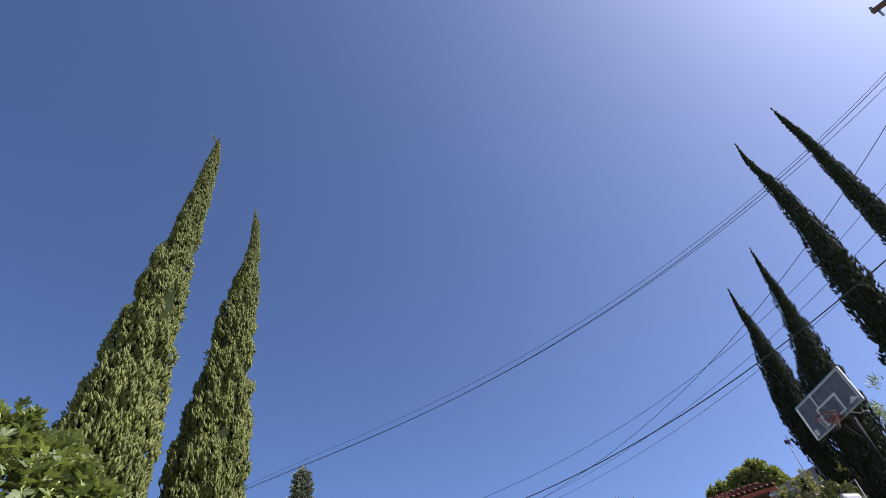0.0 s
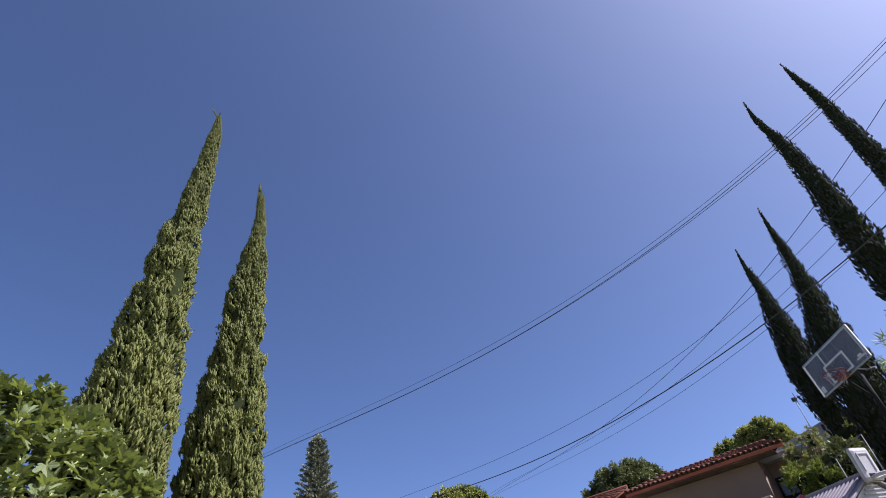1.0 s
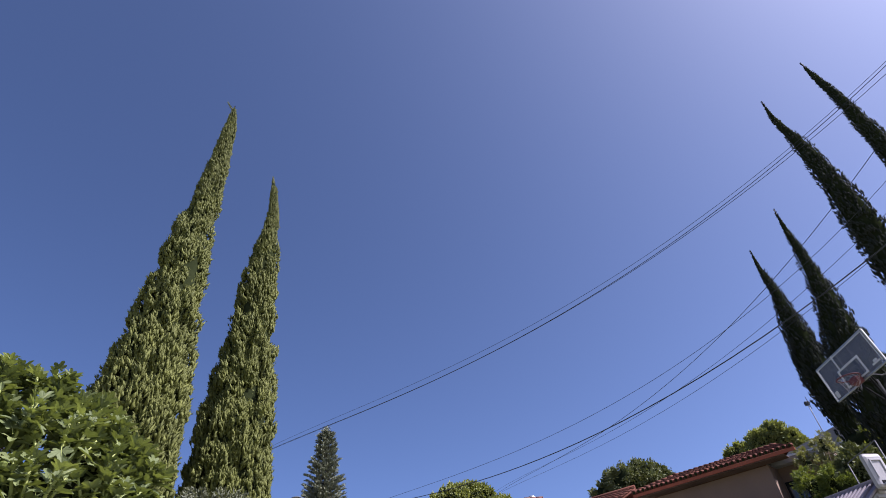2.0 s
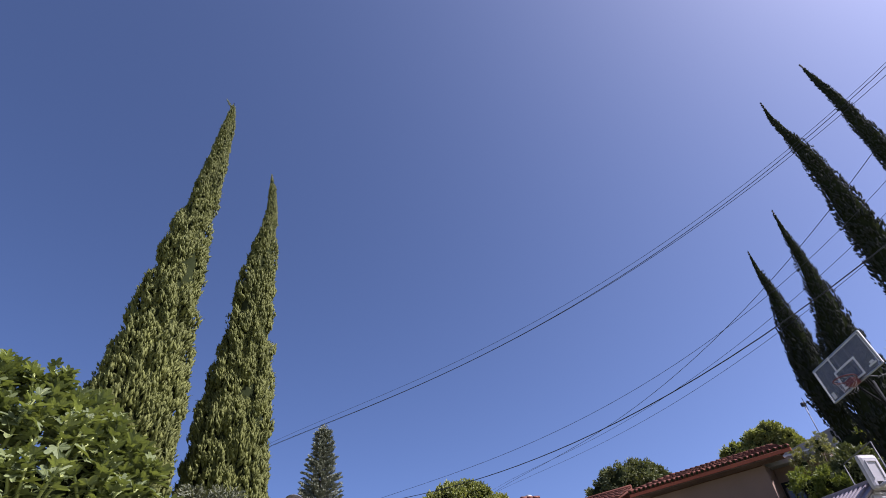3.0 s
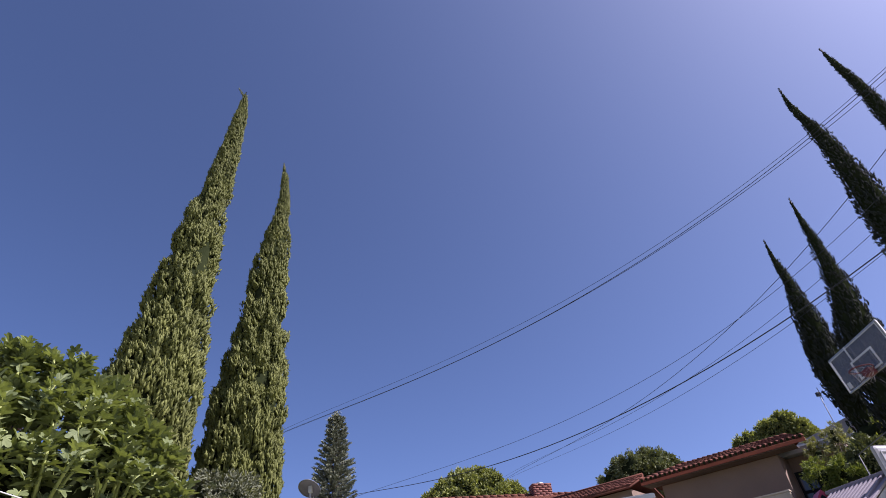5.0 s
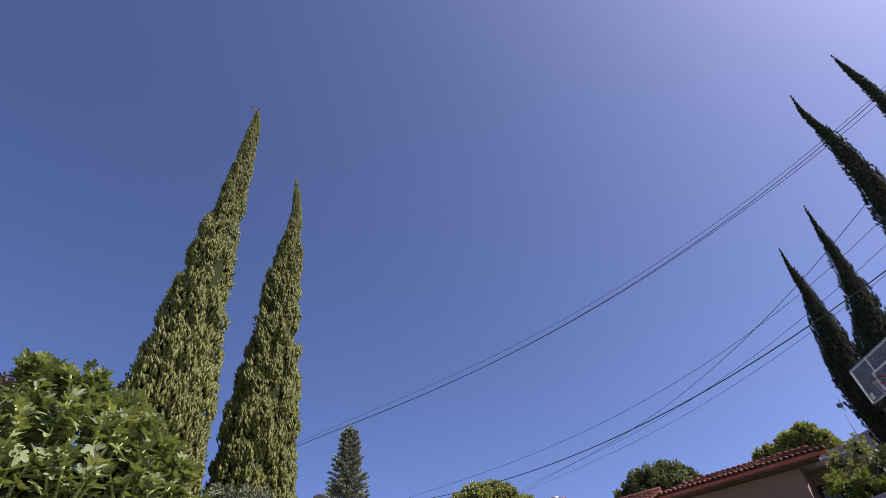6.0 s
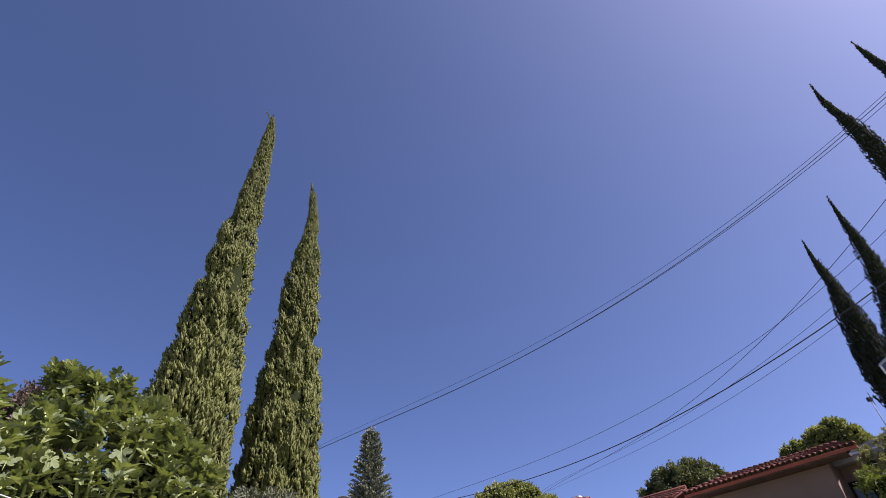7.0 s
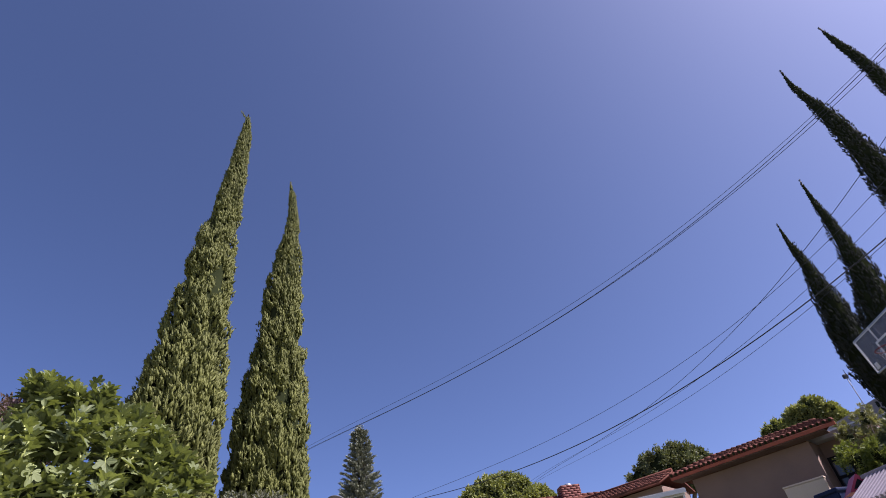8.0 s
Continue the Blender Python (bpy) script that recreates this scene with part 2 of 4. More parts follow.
def cypress(at, profile, tip, count, sprays, mat, seed, label, lobes=(), hook=0.0):
    """A slender cypress. profile: height, shift across the view, radius, from the top down; lobes: height, side and length of side shoots."""
    rng = np.random.default_rng(seed)
    az = math.atan2(at[0], at[1])
    ux, uy = math.cos(az), -math.sin(az)
    ob = thing("cypress", at, label, "tree", "tall cypresses round the yard")
    hs = np.array([tip[1], tip[1] - 0.45] + [p[0] for p in profile] + [0.6, 0.25])
    cs = np.array([tip[0], tip[0] * 0.5 + profile[0][1] * 0.5] + [p[1] for p in profile] + [profile[-1][1]] * 2)
    rs = np.array([0.02, profile[0][2] * 0.55] + [p[2] for p in profile] + [profile[-1][2] * 0.85, profile[-1][2] * 0.4])
    order = np.argsort(hs)
    hs, cs, rs = hs[order], cs[order], rs[order]

    def across(z):
        return np.interp(z, hs, cs)

    def radius(z):
        return np.interp(z, hs, rs)

    # trunk
    zs = np.linspace(0, tip[1] - 0.12, 14)
    part("trunk", tube([(across(z) * ux, across(z) * uy, z) for z in zs], [0.16 * (1 - z / tip[1]) + 0.012 for z in zs]), BARK, ob)
    # inner mass, near-black so that the gaps in the crown read as shade
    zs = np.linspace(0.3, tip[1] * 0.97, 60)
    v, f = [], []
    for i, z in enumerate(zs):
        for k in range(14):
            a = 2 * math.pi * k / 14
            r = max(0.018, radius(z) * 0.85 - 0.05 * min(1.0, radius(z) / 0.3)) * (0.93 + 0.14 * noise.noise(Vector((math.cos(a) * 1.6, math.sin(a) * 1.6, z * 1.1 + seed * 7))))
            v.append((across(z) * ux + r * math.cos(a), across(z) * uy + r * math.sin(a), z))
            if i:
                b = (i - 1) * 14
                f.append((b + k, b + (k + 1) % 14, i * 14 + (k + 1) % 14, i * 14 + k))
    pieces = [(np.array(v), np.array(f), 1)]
    # upright plumes over the crown's skin, in two layers, with hollows between the bunches
    grid = np.linspace(0.35, tip[1] - 0.25, 400)
    dens = radius(grid) + 0.06
    cum = np.cumsum(dens) / dens.sum()
    root, axis, size = [], [], []
    for z, a in zip(np.interp(rng.uniform(0, 1, count), cum, grid), rng.uniform(0, 2 * math.pi, count)):
        R = radius(z)
        bunch = noise.noise(Vector((math.cos(a) * R * 3.4 + seed, math.sin(a) * R * 3.4, z * 1.9)))
        fine = noise.noise(Vector((math.cos(a) * R * 7, math.sin(a) * R * 7 + seed, z * 3.0)))
        k = min(1.0, 0.34 + R * 1.15)
        r = max(0.0, R - 0.055 * k + (0.25 * min(bunch, 0.08) + 0.13 * fine) * k * min(1, R * 2.2) - rng.uniform(0.0, 0.05) * k)
        root.append((across(z) * ux + r * math.cos(a), across(z) * uy + r * math.sin(a), z))
        axis.append((math.cos(a) * 0.30, math.sin(a) * 0.30, 1.0))
        size.append(k * rng.uniform(0.65, 1.25))
    # side shoots that stand a little out of the outline
    for z, side, h in lobes:
        for t in rng.uniform(0, 1, 16):
            zz = z + (t - 0.5) * h
            c = across(zz) + side * (radius(zz) - 0.08 + 0.07 * t)
            q = unit(rng, 1)[0] * 0.05
            root.append((c * ux + q[0], c * uy + q[1], zz + q[2]))
            axis.append((side * ux * 0.5, side * uy * 0.5, 1.0))
            size.append(rng.uniform(0.4, 0.7))
    # the thin leading shoot
    for t in rng.uniform(0, 1, 60) ** 1.2:
        z = tip[1] - 0.08 - 0.8 * t
        q = unit(rng, 1)[0] * (0.018 + 0.05 * t)
        bend = across(z) + hook * max(0.0, 1 - 2.0 * t) ** 2
        root.append((bend * ux + q[0], bend * uy + q[1], z))
        axis.append((q[0] * 6 + hook * ux * 1.5 * (1 - t), q[1] * 6 + hook * uy * 1.5 * (1 - t), 1.0))
        size.append(0.36 + 0.26 * t)
    root, size = np.array(root), np.array(size)
    axis = np.array(axis) + rng.normal(0, 0.26, (len(root), 3))
    axis /= np.linalg.norm(axis, axis=1, keepdims=True)
    height, width = size * rng.uniform(0.09, 0.19, len(size)), size * rng.uniform(0.018, 0.031, len(size))
    v, f = plumes(rng, root, axis, height, width)
    pieces.append((v, f, 0))
    # small sprays that roughen each plume
    k = sprays
    ax, d = np.repeat(axis, k, 0), unit(rng, len(root) * k)
    d -= ax * (d * ax).sum(1, keepdims=True)
    d /= np.linalg.norm(d, axis=1, keepdims=True) + 1e-9
    t = rng.uniform(-0.45, 0.5, len(d))
    swell = np.interp(t, (-0.5, -0.28, 0.0, 0.27, 0.5), (0.3, 0.8, 0.95, 0.6, 0.05))
    base = np.repeat(root, k, 0) + ax * (np.repeat(height, k) * t)[:, None] + d * (np.repeat(width, k) * swell)[:, None]
    ln = np.repeat(np.sqrt(size), k) * rng.uniform(0.022, 0.05, len(d))
    b, fc = blades(rng, base, d * 0.55 + ax * 1.0 + rng.normal(0, 0.40, d.shape), ln, ln * rng.uniform(0.20, 0.34, len(ln)))
    pieces.append((b, fc, 0))
    v, f, slots = merge(pieces)
    part("crown", from_arrays("crown", v, f, (mat, HOLLOW_SHADE), slots), None, ob)
    return ob


cypress((-5.24, 8.16, 1.00), [(10.92, 0.19, 0.18), (9.43, 0.15, 0.28), (7.99, 0.08, 0.34), (7.56, -0.02, 0.41), (6.71, -0.03, 0.48), (5.75, -0.05, 0.55), (4.79, -0.08, 0.62), (3.83, -0.15, 0.75), (3.2, -0.17, 0.83), (1.2, -0.16, 0.8)],
        (0.18, 12.08), 16500, 8, CYPRESS, 11, "tall sunlit green cypress with a bent tip", hook=-0.2, lobes=((7.51, -1.0, 0.53), (5.96, -1.0, 0.48), (2.66, 1.0, 0.75), (4.9, -1.0, 0.43), (8.73, -1.0, 0.43), (3.94, -1.0, 0.43)))
cypress((-4.40, 10.02, 1.20), [(10.22, -0.04, 0.12), (9.15, 0.02, 0.19), (8.09, -0.02, 0.32), (6.97, -0.08, 0.42), (5.75, -0.09, 0.52), (4.57, -0.09, 0.63), (3.62, -0.13, 0.74), (2.76, -0.14, 0.79), (1.2, -0.12, 0.77)],
        (-0.13, 10.78), 15000, 8, CYPRESS, 12, "sunlit green cypress with a pointed top", lobes=((3.51, 1.0, 0.53), (2.55, 1.0, 0.43), (5.85, -1.0, 0.43), (7.02, -1.0, 0.43), (4.47, -1.0, 0.43)))
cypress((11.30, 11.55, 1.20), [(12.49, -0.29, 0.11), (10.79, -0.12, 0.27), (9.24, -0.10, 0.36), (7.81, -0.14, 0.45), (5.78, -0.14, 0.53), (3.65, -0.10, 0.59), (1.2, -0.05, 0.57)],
        (-0.24, 13.42), 5200, 7, CYPRESS_SHADED, 13, "dark shaded cypress, the broadest of its row")
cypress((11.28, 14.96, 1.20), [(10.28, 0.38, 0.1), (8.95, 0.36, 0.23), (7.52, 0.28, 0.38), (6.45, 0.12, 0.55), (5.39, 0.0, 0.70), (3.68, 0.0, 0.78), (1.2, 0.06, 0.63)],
        (0.43, 11.2), 5200, 7, CYPRESS_SHADED, 14, "dark shaded cypress behind the basketball backboard", lobes=((8.74, -1.15, 0.27), (6.02, -1.0, 0.43), (7.3, 1.0, 0.43)))
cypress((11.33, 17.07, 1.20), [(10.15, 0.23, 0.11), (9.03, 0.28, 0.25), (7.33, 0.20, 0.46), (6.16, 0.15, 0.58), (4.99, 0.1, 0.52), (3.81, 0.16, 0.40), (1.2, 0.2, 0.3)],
        (0.26, 11.12), 4900, 7, CYPRESS_SHADED, 15, "shorter shade-darkened cypress with a forked top", lobes=((9.62, 1.1, 0.85), (7.76, 1.0, 0.43), (5.73, -1.0, 0.43)))
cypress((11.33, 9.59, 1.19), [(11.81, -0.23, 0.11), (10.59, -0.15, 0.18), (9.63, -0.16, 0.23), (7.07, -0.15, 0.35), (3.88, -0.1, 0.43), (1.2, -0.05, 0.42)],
        (-0.25, 12.62), 4900, 7, CYPRESS_SHADED, 16, "narrow shade-darkened cypress at the end of its row")


# ---- round-headed trees and shrubs ----
def leafy(name, at, lobes, mat, seed, label, category, leaf=0.22, per_lobe=900, trunk=0.14, aspect=0.5, droop=0.0, core=0.78):
    """A tree or shrub: trunk and limbs, and a crown of many leaves on uneven lobes (x, y, z, radius)."""
    rng = np.random.default_rng(seed)
    ob = thing(name, (at[0], at[1], rise(at[1])), label, category)
    bm = bmesh.new()
    low = min(l[2] - l[3] for l in lobes)
    fork = Vector((0, 0, max(0.25, low * 0.8)))
    tube([(0, 0, -0.05), (0.02, 0.01, fork.z * 0.5), fork], [trunk, trunk * 0.85, trunk * 0.75], 8, bm)
    for x, y, z, r in lobes:
        e = Vector((x, y, z))
        tube([fork, fork.lerp(e, 0.5) + Vector((0, 0, -0.1 * r)), e], [trunk * 0.55, trunk * 0.4, trunk * 0.15], 6, bm)
    part("trunk", bm, BARK, ob)
    pieces = []
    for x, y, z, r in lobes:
        # near-black lump paints the shade behind the leaves
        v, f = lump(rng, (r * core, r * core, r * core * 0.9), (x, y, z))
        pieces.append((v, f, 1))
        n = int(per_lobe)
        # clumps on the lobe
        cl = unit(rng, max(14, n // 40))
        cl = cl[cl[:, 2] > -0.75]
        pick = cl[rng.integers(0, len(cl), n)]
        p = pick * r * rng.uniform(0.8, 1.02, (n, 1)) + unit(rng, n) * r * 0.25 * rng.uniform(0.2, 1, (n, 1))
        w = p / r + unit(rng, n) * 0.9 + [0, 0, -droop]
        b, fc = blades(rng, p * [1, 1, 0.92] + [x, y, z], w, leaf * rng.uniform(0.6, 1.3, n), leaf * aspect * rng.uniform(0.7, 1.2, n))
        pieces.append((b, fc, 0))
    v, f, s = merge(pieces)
    part("crown", from_arrays("crown", v, f, (mat, HOLLOW_SHADE), s), None, ob)
    return ob


def lobed(seed, n, size, centre, r):
    rng = np.random.default_rng(seed)
    out = []
    for d in unit(rng, n):
        out.append((centre[0] + d[0] * size[0], centre[1] + d[1] * size[1], centre[2] + d[2] * size[2], r * rng.uniform(0.75, 1.2)))
    return out


leafy("broadleaf_tree", (-0.78, 30.24), [(-1.92, 0, 6.14, 0.62), (-1.26, 0.2, 6.59, 0.75), (-0.42, -0.13, 6.88, 0.81), (0.42, 0.13, 6.91, 0.81), (1.2, -0.2, 6.65, 0.75), (1.98, 0.2, 6.21, 0.66), (2.46, 0, 5.82, 0.5), (0, -0.6, 6.21, 0.94), (-1.14, -0.54, 6.0, 0.75), (1.14, -0.6, 6.0, 0.81), (0, 0.8, 6.27, 0.88), (-0.12, 0, 7.1, 0.5)], BROAD, 21, "round-headed yellow-green tree behind the tiled roof", "tree", 0.17, 3000, 0.25)
leafy("broadleaf_tree", (7.92, 28.90), lobed(2, 12, (1.8, 1.35, 0.7), (0, 0, 5.78), 0.75), BROAD_DARK, 22, "dense dark green tree behind the house", "tree", 0.14, 2900, 0.25)
leafy("broadleaf_tree", (13.20, 26.28), [(-1.3, 0.67, 5.85, 0.45), (-0.75, 0.34, 6.3, 0.6), (-0.2, 0.13, 5.85, 0.75), (0.3, 0.0, 6.68, 0.6), (0.78, -0.4, 6.9, 0.55), (1.2, -0.67, 6.45, 0.5), (0.66, -0.13, 6.07, 0.7), (1.35, -0.94, 6.0, 0.42), (-1.0, 0.13, 5.6, 0.5)], BROAD, 23, "round sunlit tree with clustered leaves behind the roof", "tree", 0.15, 3000, 0.25)
leafy("grey_shrub", (-3.76, 7.78), lobed(4, 12, (0.36, 0.38, 0.5), (0, 0, 1.28), 0.28), OLIVE, 24, "silvery grey-green shrub below the cypresses", "shrub", 0.075, 1500, 0.05, 0.3, core=0.6)


# ---- house ----
TERRACE = 1.2
HU = Vector((0.7715, -0.636, 0)).normalized()
HW = Vector((0.636, 0.7715, 0)).normalized()
HOUSE = Matrix(((HU.x, HW.x, 0, 4.07), (HU.y, HW.y, 0, 15.39), (0, 0, 1, TERRACE), (0, 0, 0, 1)))


def tile_slope(name, a, b, c, d, parent, label=""):
    """Rows of barrel tiles over the slope a b (eave), c d (top, d above a)."""
    a, b, c, d = (Vector(p) for p in (a, b, c, d))
    nrm = (b - a).cross(d - a).normalized()
    if nrm.z < 0:
        nrm = -nrm
    length = (b - a).length
    slant = max((d - a).length, (c - b).length)
    rows = max(2, round(slant / 0.2))
    cols = max(4, round(length / 0.115))
    v, f = [], []
    rng = np.random.default_rng(5)
    for i in range(rows):
        s0, s1 = i / rows, min(1.0, (i + 1.12) / rows)
        for j in range(cols):
            k = len(v)
            jit = rng.uniform(-0.006, 0.006)
            for s, lift in ((s0, 0.034), (s1, 0.008)):
                l, r = a.lerp(d, s), b.lerp(c, s)
                for q in range(6):
                    u = (j + q / 5) / cols
                    h = 0.026 * math.sin(math.pi * q / 5)
                    p = l.lerp(r, min(u, 1)) + nrm * (lift + h + jit)
                    v.append(tuple(p))
            for q in range(5):
                f.append((k + q, k + q + 1, k + q + 7, k + q + 6))
            # front lip
            l, r = a.lerp(d, s0), b.lerp(c, s0)
            k2 = len(v)
            for q in range(6):
                u = (j + q / 5) / cols
                v.append(tuple(l.lerp(r, min(u, 1)) + nrm * 0.0))
            for q in range(5):
                f.append((k2 + q, k2 + q + 1, k + q + 1, k + q))
    k = len(v)
    v.extend(tuple(p - nrm * o) for o in (0.004, 0.06) for p in (a, b, c, d))
    f.extend(((k, k + 1, k + 2, k + 3), (k + 7, k + 6, k + 5, k + 4), (k + 4, k + 5, k + 1, k), (k + 5, k + 6, k + 2, k + 1), (k + 7, k + 4, k, k + 3)))
    me = from_arrays(name, v, f, (TILE,))
    return tagged(part(name, me, None, parent, label), kind="stuff" if name == "tiles" else "")


def main_house():
    ob = thing("house", HOUSE, "single-storey beige stucco house with a red clay tile roof", "house")
    L, EZ, RZ, RW, E = 4.07, 2.7, 3.06, 1.0, 3.55
    part("wall", box((2.95, 1.2, EZ - 0.12), (0.34 + 1.475, 1.05, (EZ - 0.12) / 2)), STUCCO, ob, "beige stucco wall")
    bm = bmesh.new()
    v = [bm.verts.new(p) for p in ((0.03, 0.03, EZ), (L - 0.03, 0.03, EZ), (2 * E - L - 0.03, 2 * RW - 0.03, EZ), (0.03, 2 * RW - 0.03, EZ), (RW, RW, RZ - 0.02), (E - 0.03, RW, RZ - 0.02))]
    for f in ((3, 2, 1, 0), (0, 1, 5, 4), (1, 2, 5), (2, 3, 4, 5), (3, 0, 4)):
        bm.faces.new([v[i] for i in f])
    roof = part("roof", bm, TILE, ob, "weathered red-brown clay tile roof")
    tile_slope("tiles", (0, 0, EZ), (L, 0, EZ), (E, RW, RZ), (RW, RW, RZ), roof)
    tile_slope("tiles", (0, 2 * RW, EZ), (0, 0, EZ), (RW, RW, RZ), (RW, RW, RZ), roof)
    tile_slope("tiles", (2 * E - L, 2 * RW, EZ), (0, 2 * RW, EZ), (RW, RW, RZ), (E, RW, RZ), roof)
    for i in range(18):
        u = RW + (E - RW) * i / 18
        part("ridge_tile", tube([(u, RW, RZ + 0.032), (u + (E - RW) / 17, RW, RZ + 0.018)], [0.05, 0.043], 8), TILE, roof)
    for i in range(8):
        u, w = RW * i / 8, RW * (i + 1.1) / 8
        part("hip_tile", tube([(u, u, EZ + 0.05 + (RZ - EZ) * i / 8), (w, w, EZ + 0.03 + (RZ - EZ) * (i + 1.1) / 8)], [0.052, 0.043], 8), TILE, roof)
    part("fascia", box((L, 0.03, 0.07), (L / 2, 0.0, EZ - 0.051)), FASCIA, ob, "orange-red painted fascia board")
    part("soffit", box((L - 0.3, 0.43, 0.02), (L / 2 - 0.12, 0.235, EZ - 0.098)), WOOD_POLE, ob, "dark timber soffit")
    # tile ends along the eave, each with a dark disc for the shade inside
    n = 31
    for i in range(n):
        u = (i + 0.5) * L / n
        part("tile_end", tube([(u, -0.05, EZ + 0.028), (u, 0.16, EZ + 0.072)], 0.045, 8), TILE, roof)
        part("tile_mouth_shade", tube([(u, -0.057, EZ + 0.020), (u, -0.045, EZ + 0.022)], 0.033, 8), HOLLOW_SHADE, roof)
    return ob


main_house()


def left_wing():
    ob = thing("house_wing", (0, 0, TERRACE), "low house wing with a red clay tile roof and brick chimney", "house")
    a, b = Vector((-6.0, 18.07, 0)), Vector((3.4, 20.5, 0))
    along = (b - a).normalized()
    out = Vector((along.y, -along.x, 0))
    ez, rz, dep = 3.1, 3.68, 1.7
    mid = (a + b) / 2
    turn = Matrix.Rotation(math.atan2(along.y, along.x), 4, "Z")
    part("wall", box(((b - a).length - 0.4, 2 * dep - 0.6, ez - 0.06), mid + Vector((0, 0, ez / 2 - 0.03)), turn=turn), STUCCO, ob)
    up = Vector((0, 0, 1))
    roof = tile_slope("roof", a + out * dep + up * ez, b + out * dep + up * ez, b + up * rz, a + up * rz, ob)
    tile_slope("tiles", b - out * dep + up * ez, a - out * dep + up * ez, a + up * rz, b + up * rz, roof)
    n = 40
    for i in range(n):
        p, q = a.lerp(b, i / n), a.lerp(b, (i + 1.08) / n)
        part("ridge_tile", tube([p + up * (rz + 0.05), q + up * (rz + 0.035)], [0.07, 0.06], 8), TILE, roof)
    # chimney of stacked bricks
    cx, cy = 1.86, 20.0
    stack = part("chimney", box((0.66, 0.46, 1.25), (cx, cy, 3.40), turn=turn), MORTAR, ob, "red brick chimney with a metal cap")
    v, f = [], []
    rng = np.random.default_rng(8)
    spin = np.array(turn.to_3x3())
    for row in range(17):
        z = 2.78 + row * 0.073
        for face in range(4):
            half, dep = ((0.33, 0.23), (0.23, 0.33))[face % 2]
            x = -half - (0.105 if row % 2 else 0.0)
            while x < half - 0.02:
                x0, x1 = max(x, -half), min(x + 0.2, half)
                if x1 - x0 > 0.03:
                    o = dep + 0.006 + rng.uniform(0, 0.004)
                    t = math.pi / 2 * face
                    r = np.array([[math.cos(t), -math.sin(t), 0], [math.sin(t), math.cos(t), 0], [0, 0, 1]])
                    q = np.array([(px, -py, pz) for py in (dep - 0.01, o) for pz in (0, 0.063) for px in (x0, x1)])
                    q = (q @ r.T + [0, 0, z]) @ spin.T + [cx, cy, 0]
                    k = len(v)
                    v.extend(q.tolist())
                    f.extend([(k + 4, k + 5, k + 7, k + 6), (k, k + 4, k + 6, k + 2), (k + 1, k + 3, k + 7, k + 5), (k + 2, k + 6, k + 7, k + 3), (k, k + 1, k + 5, k + 4)])
                x += 0.21
    tagged(part("brickwork", from_arrays("brickwork", v, f, (BRICK,)), None, stack), kind="stuff")
    part("chimney_cap", tube([(cx, cy, 4.02), (cx, cy, 4.07), (cx, cy, 4.11)], [0.15, 0.15, 0.08], 12), GREY_METAL, stack)
    return ob


left_wing()


def rear_wing():
    ob = thing("rear_wing", (0, 0, TERRACE), "lower tiled wing joining the house to the chimney wing", "house")
    a, b = Vector((2.0, 18.2, 3.1)), Vector((4.45, 16.4, 3.1))
    d = b - a
    side = Vector((-d.y, d.x, 0)).normalized()
    drop = -side * 1.1 + Vector((0, 0, -0.42))
    back = side * 1.1 + Vector((0, 0, -0.42))
    roof = tile_slope("roof", a + drop, b + drop, b, a, ob, "weathered red-brown clay tile roof")
    tile_slope("tiles", b + back, a + back, a, b, roof)
    part("ridge_cap", tube([a + Vector((0, 0, 0.03)), b + Vector((0, 0, 0.03))], 0.055, 8), TILE, roof)
    turn = Matrix.Rotation(math.atan2(d.y, d.x), 4, "Z")
    mid = (a + b) / 2
    part("wall", box((d.length - 0.2, 1.7, 2.65), (mid.x, mid.y, 1.325), turn=turn), STUCCO, ob)


rear_wing()


# ---- fig tree ----
def fig_leaf_mesh(name, seed, mat):
    """A five-lobed leaf on its stalk, folded along the midrib, tip along +y."""
    rng = np.random.default_rng(seed)
    bm = bmesh.new()
    lobes = [(-112, 0.5, 0.32), (-52, 0.80, 0.50), (0, 1.0, 0.56), (52, 0.80, 0.50), (112, 0.5, 0.32)]
    ring = []
    for i, (a, r, w) in enumerate(lobes):
        a = radians(a)
        r *= rng.uniform(0.92, 1.06)
        d, s = Vector((math.sin(a), math.cos(a), 0)), Vector((math.cos(a), -math.sin(a), 0))
        ring += [d * r * 0.6 - s * w * 0.36, d * r * 0.80 - s * w * 0.36, d * r * 0.95 - s * w * 0.20, d * r, d * r * 0.95 + s * w * 0.20, d * r * 0.80 + s * w * 0.36, d * r * 0.6 + s * w * 0.36]
        if i < 4:
            b = radians((lobes[i][0] + lobes[i + 1][0]) / 2)
            ring.append(Vector((math.sin(b), math.cos(b), 0)) * 0.53)
    c = bm.verts.new((0, 0, 0))
    vs = []
    for p in ring:
        z = 0.34 * abs(p.x) - 0.24 * max(0, p.y) ** 2 - 0.12 * p.x ** 2 + rng.uniform(-0.02, 0.02)
        vs.append(bm.verts.new((p.x, p.y, z)))
    for a, b in zip(vs, vs[1:]):
        bm.faces.new((c, b, a))
    before = set(bm.faces)
    tube([(0, -0.5, -0.05), (0, -0.22, 0.0), (0, 0.03, 0.0), (0, 0.5, -0.04)], [0.026, 0.022, 0.018, 0.008], 4, bm)
    for f in bm.faces:
        f.material_index = 0 if f in before else 1
    me = bpy.data.meshes.new(name)
    bm.to_mesh(me)
    bm.free()
    me.materials.append(mat)
    me.materials.append(FIG_TWIG)
    return me


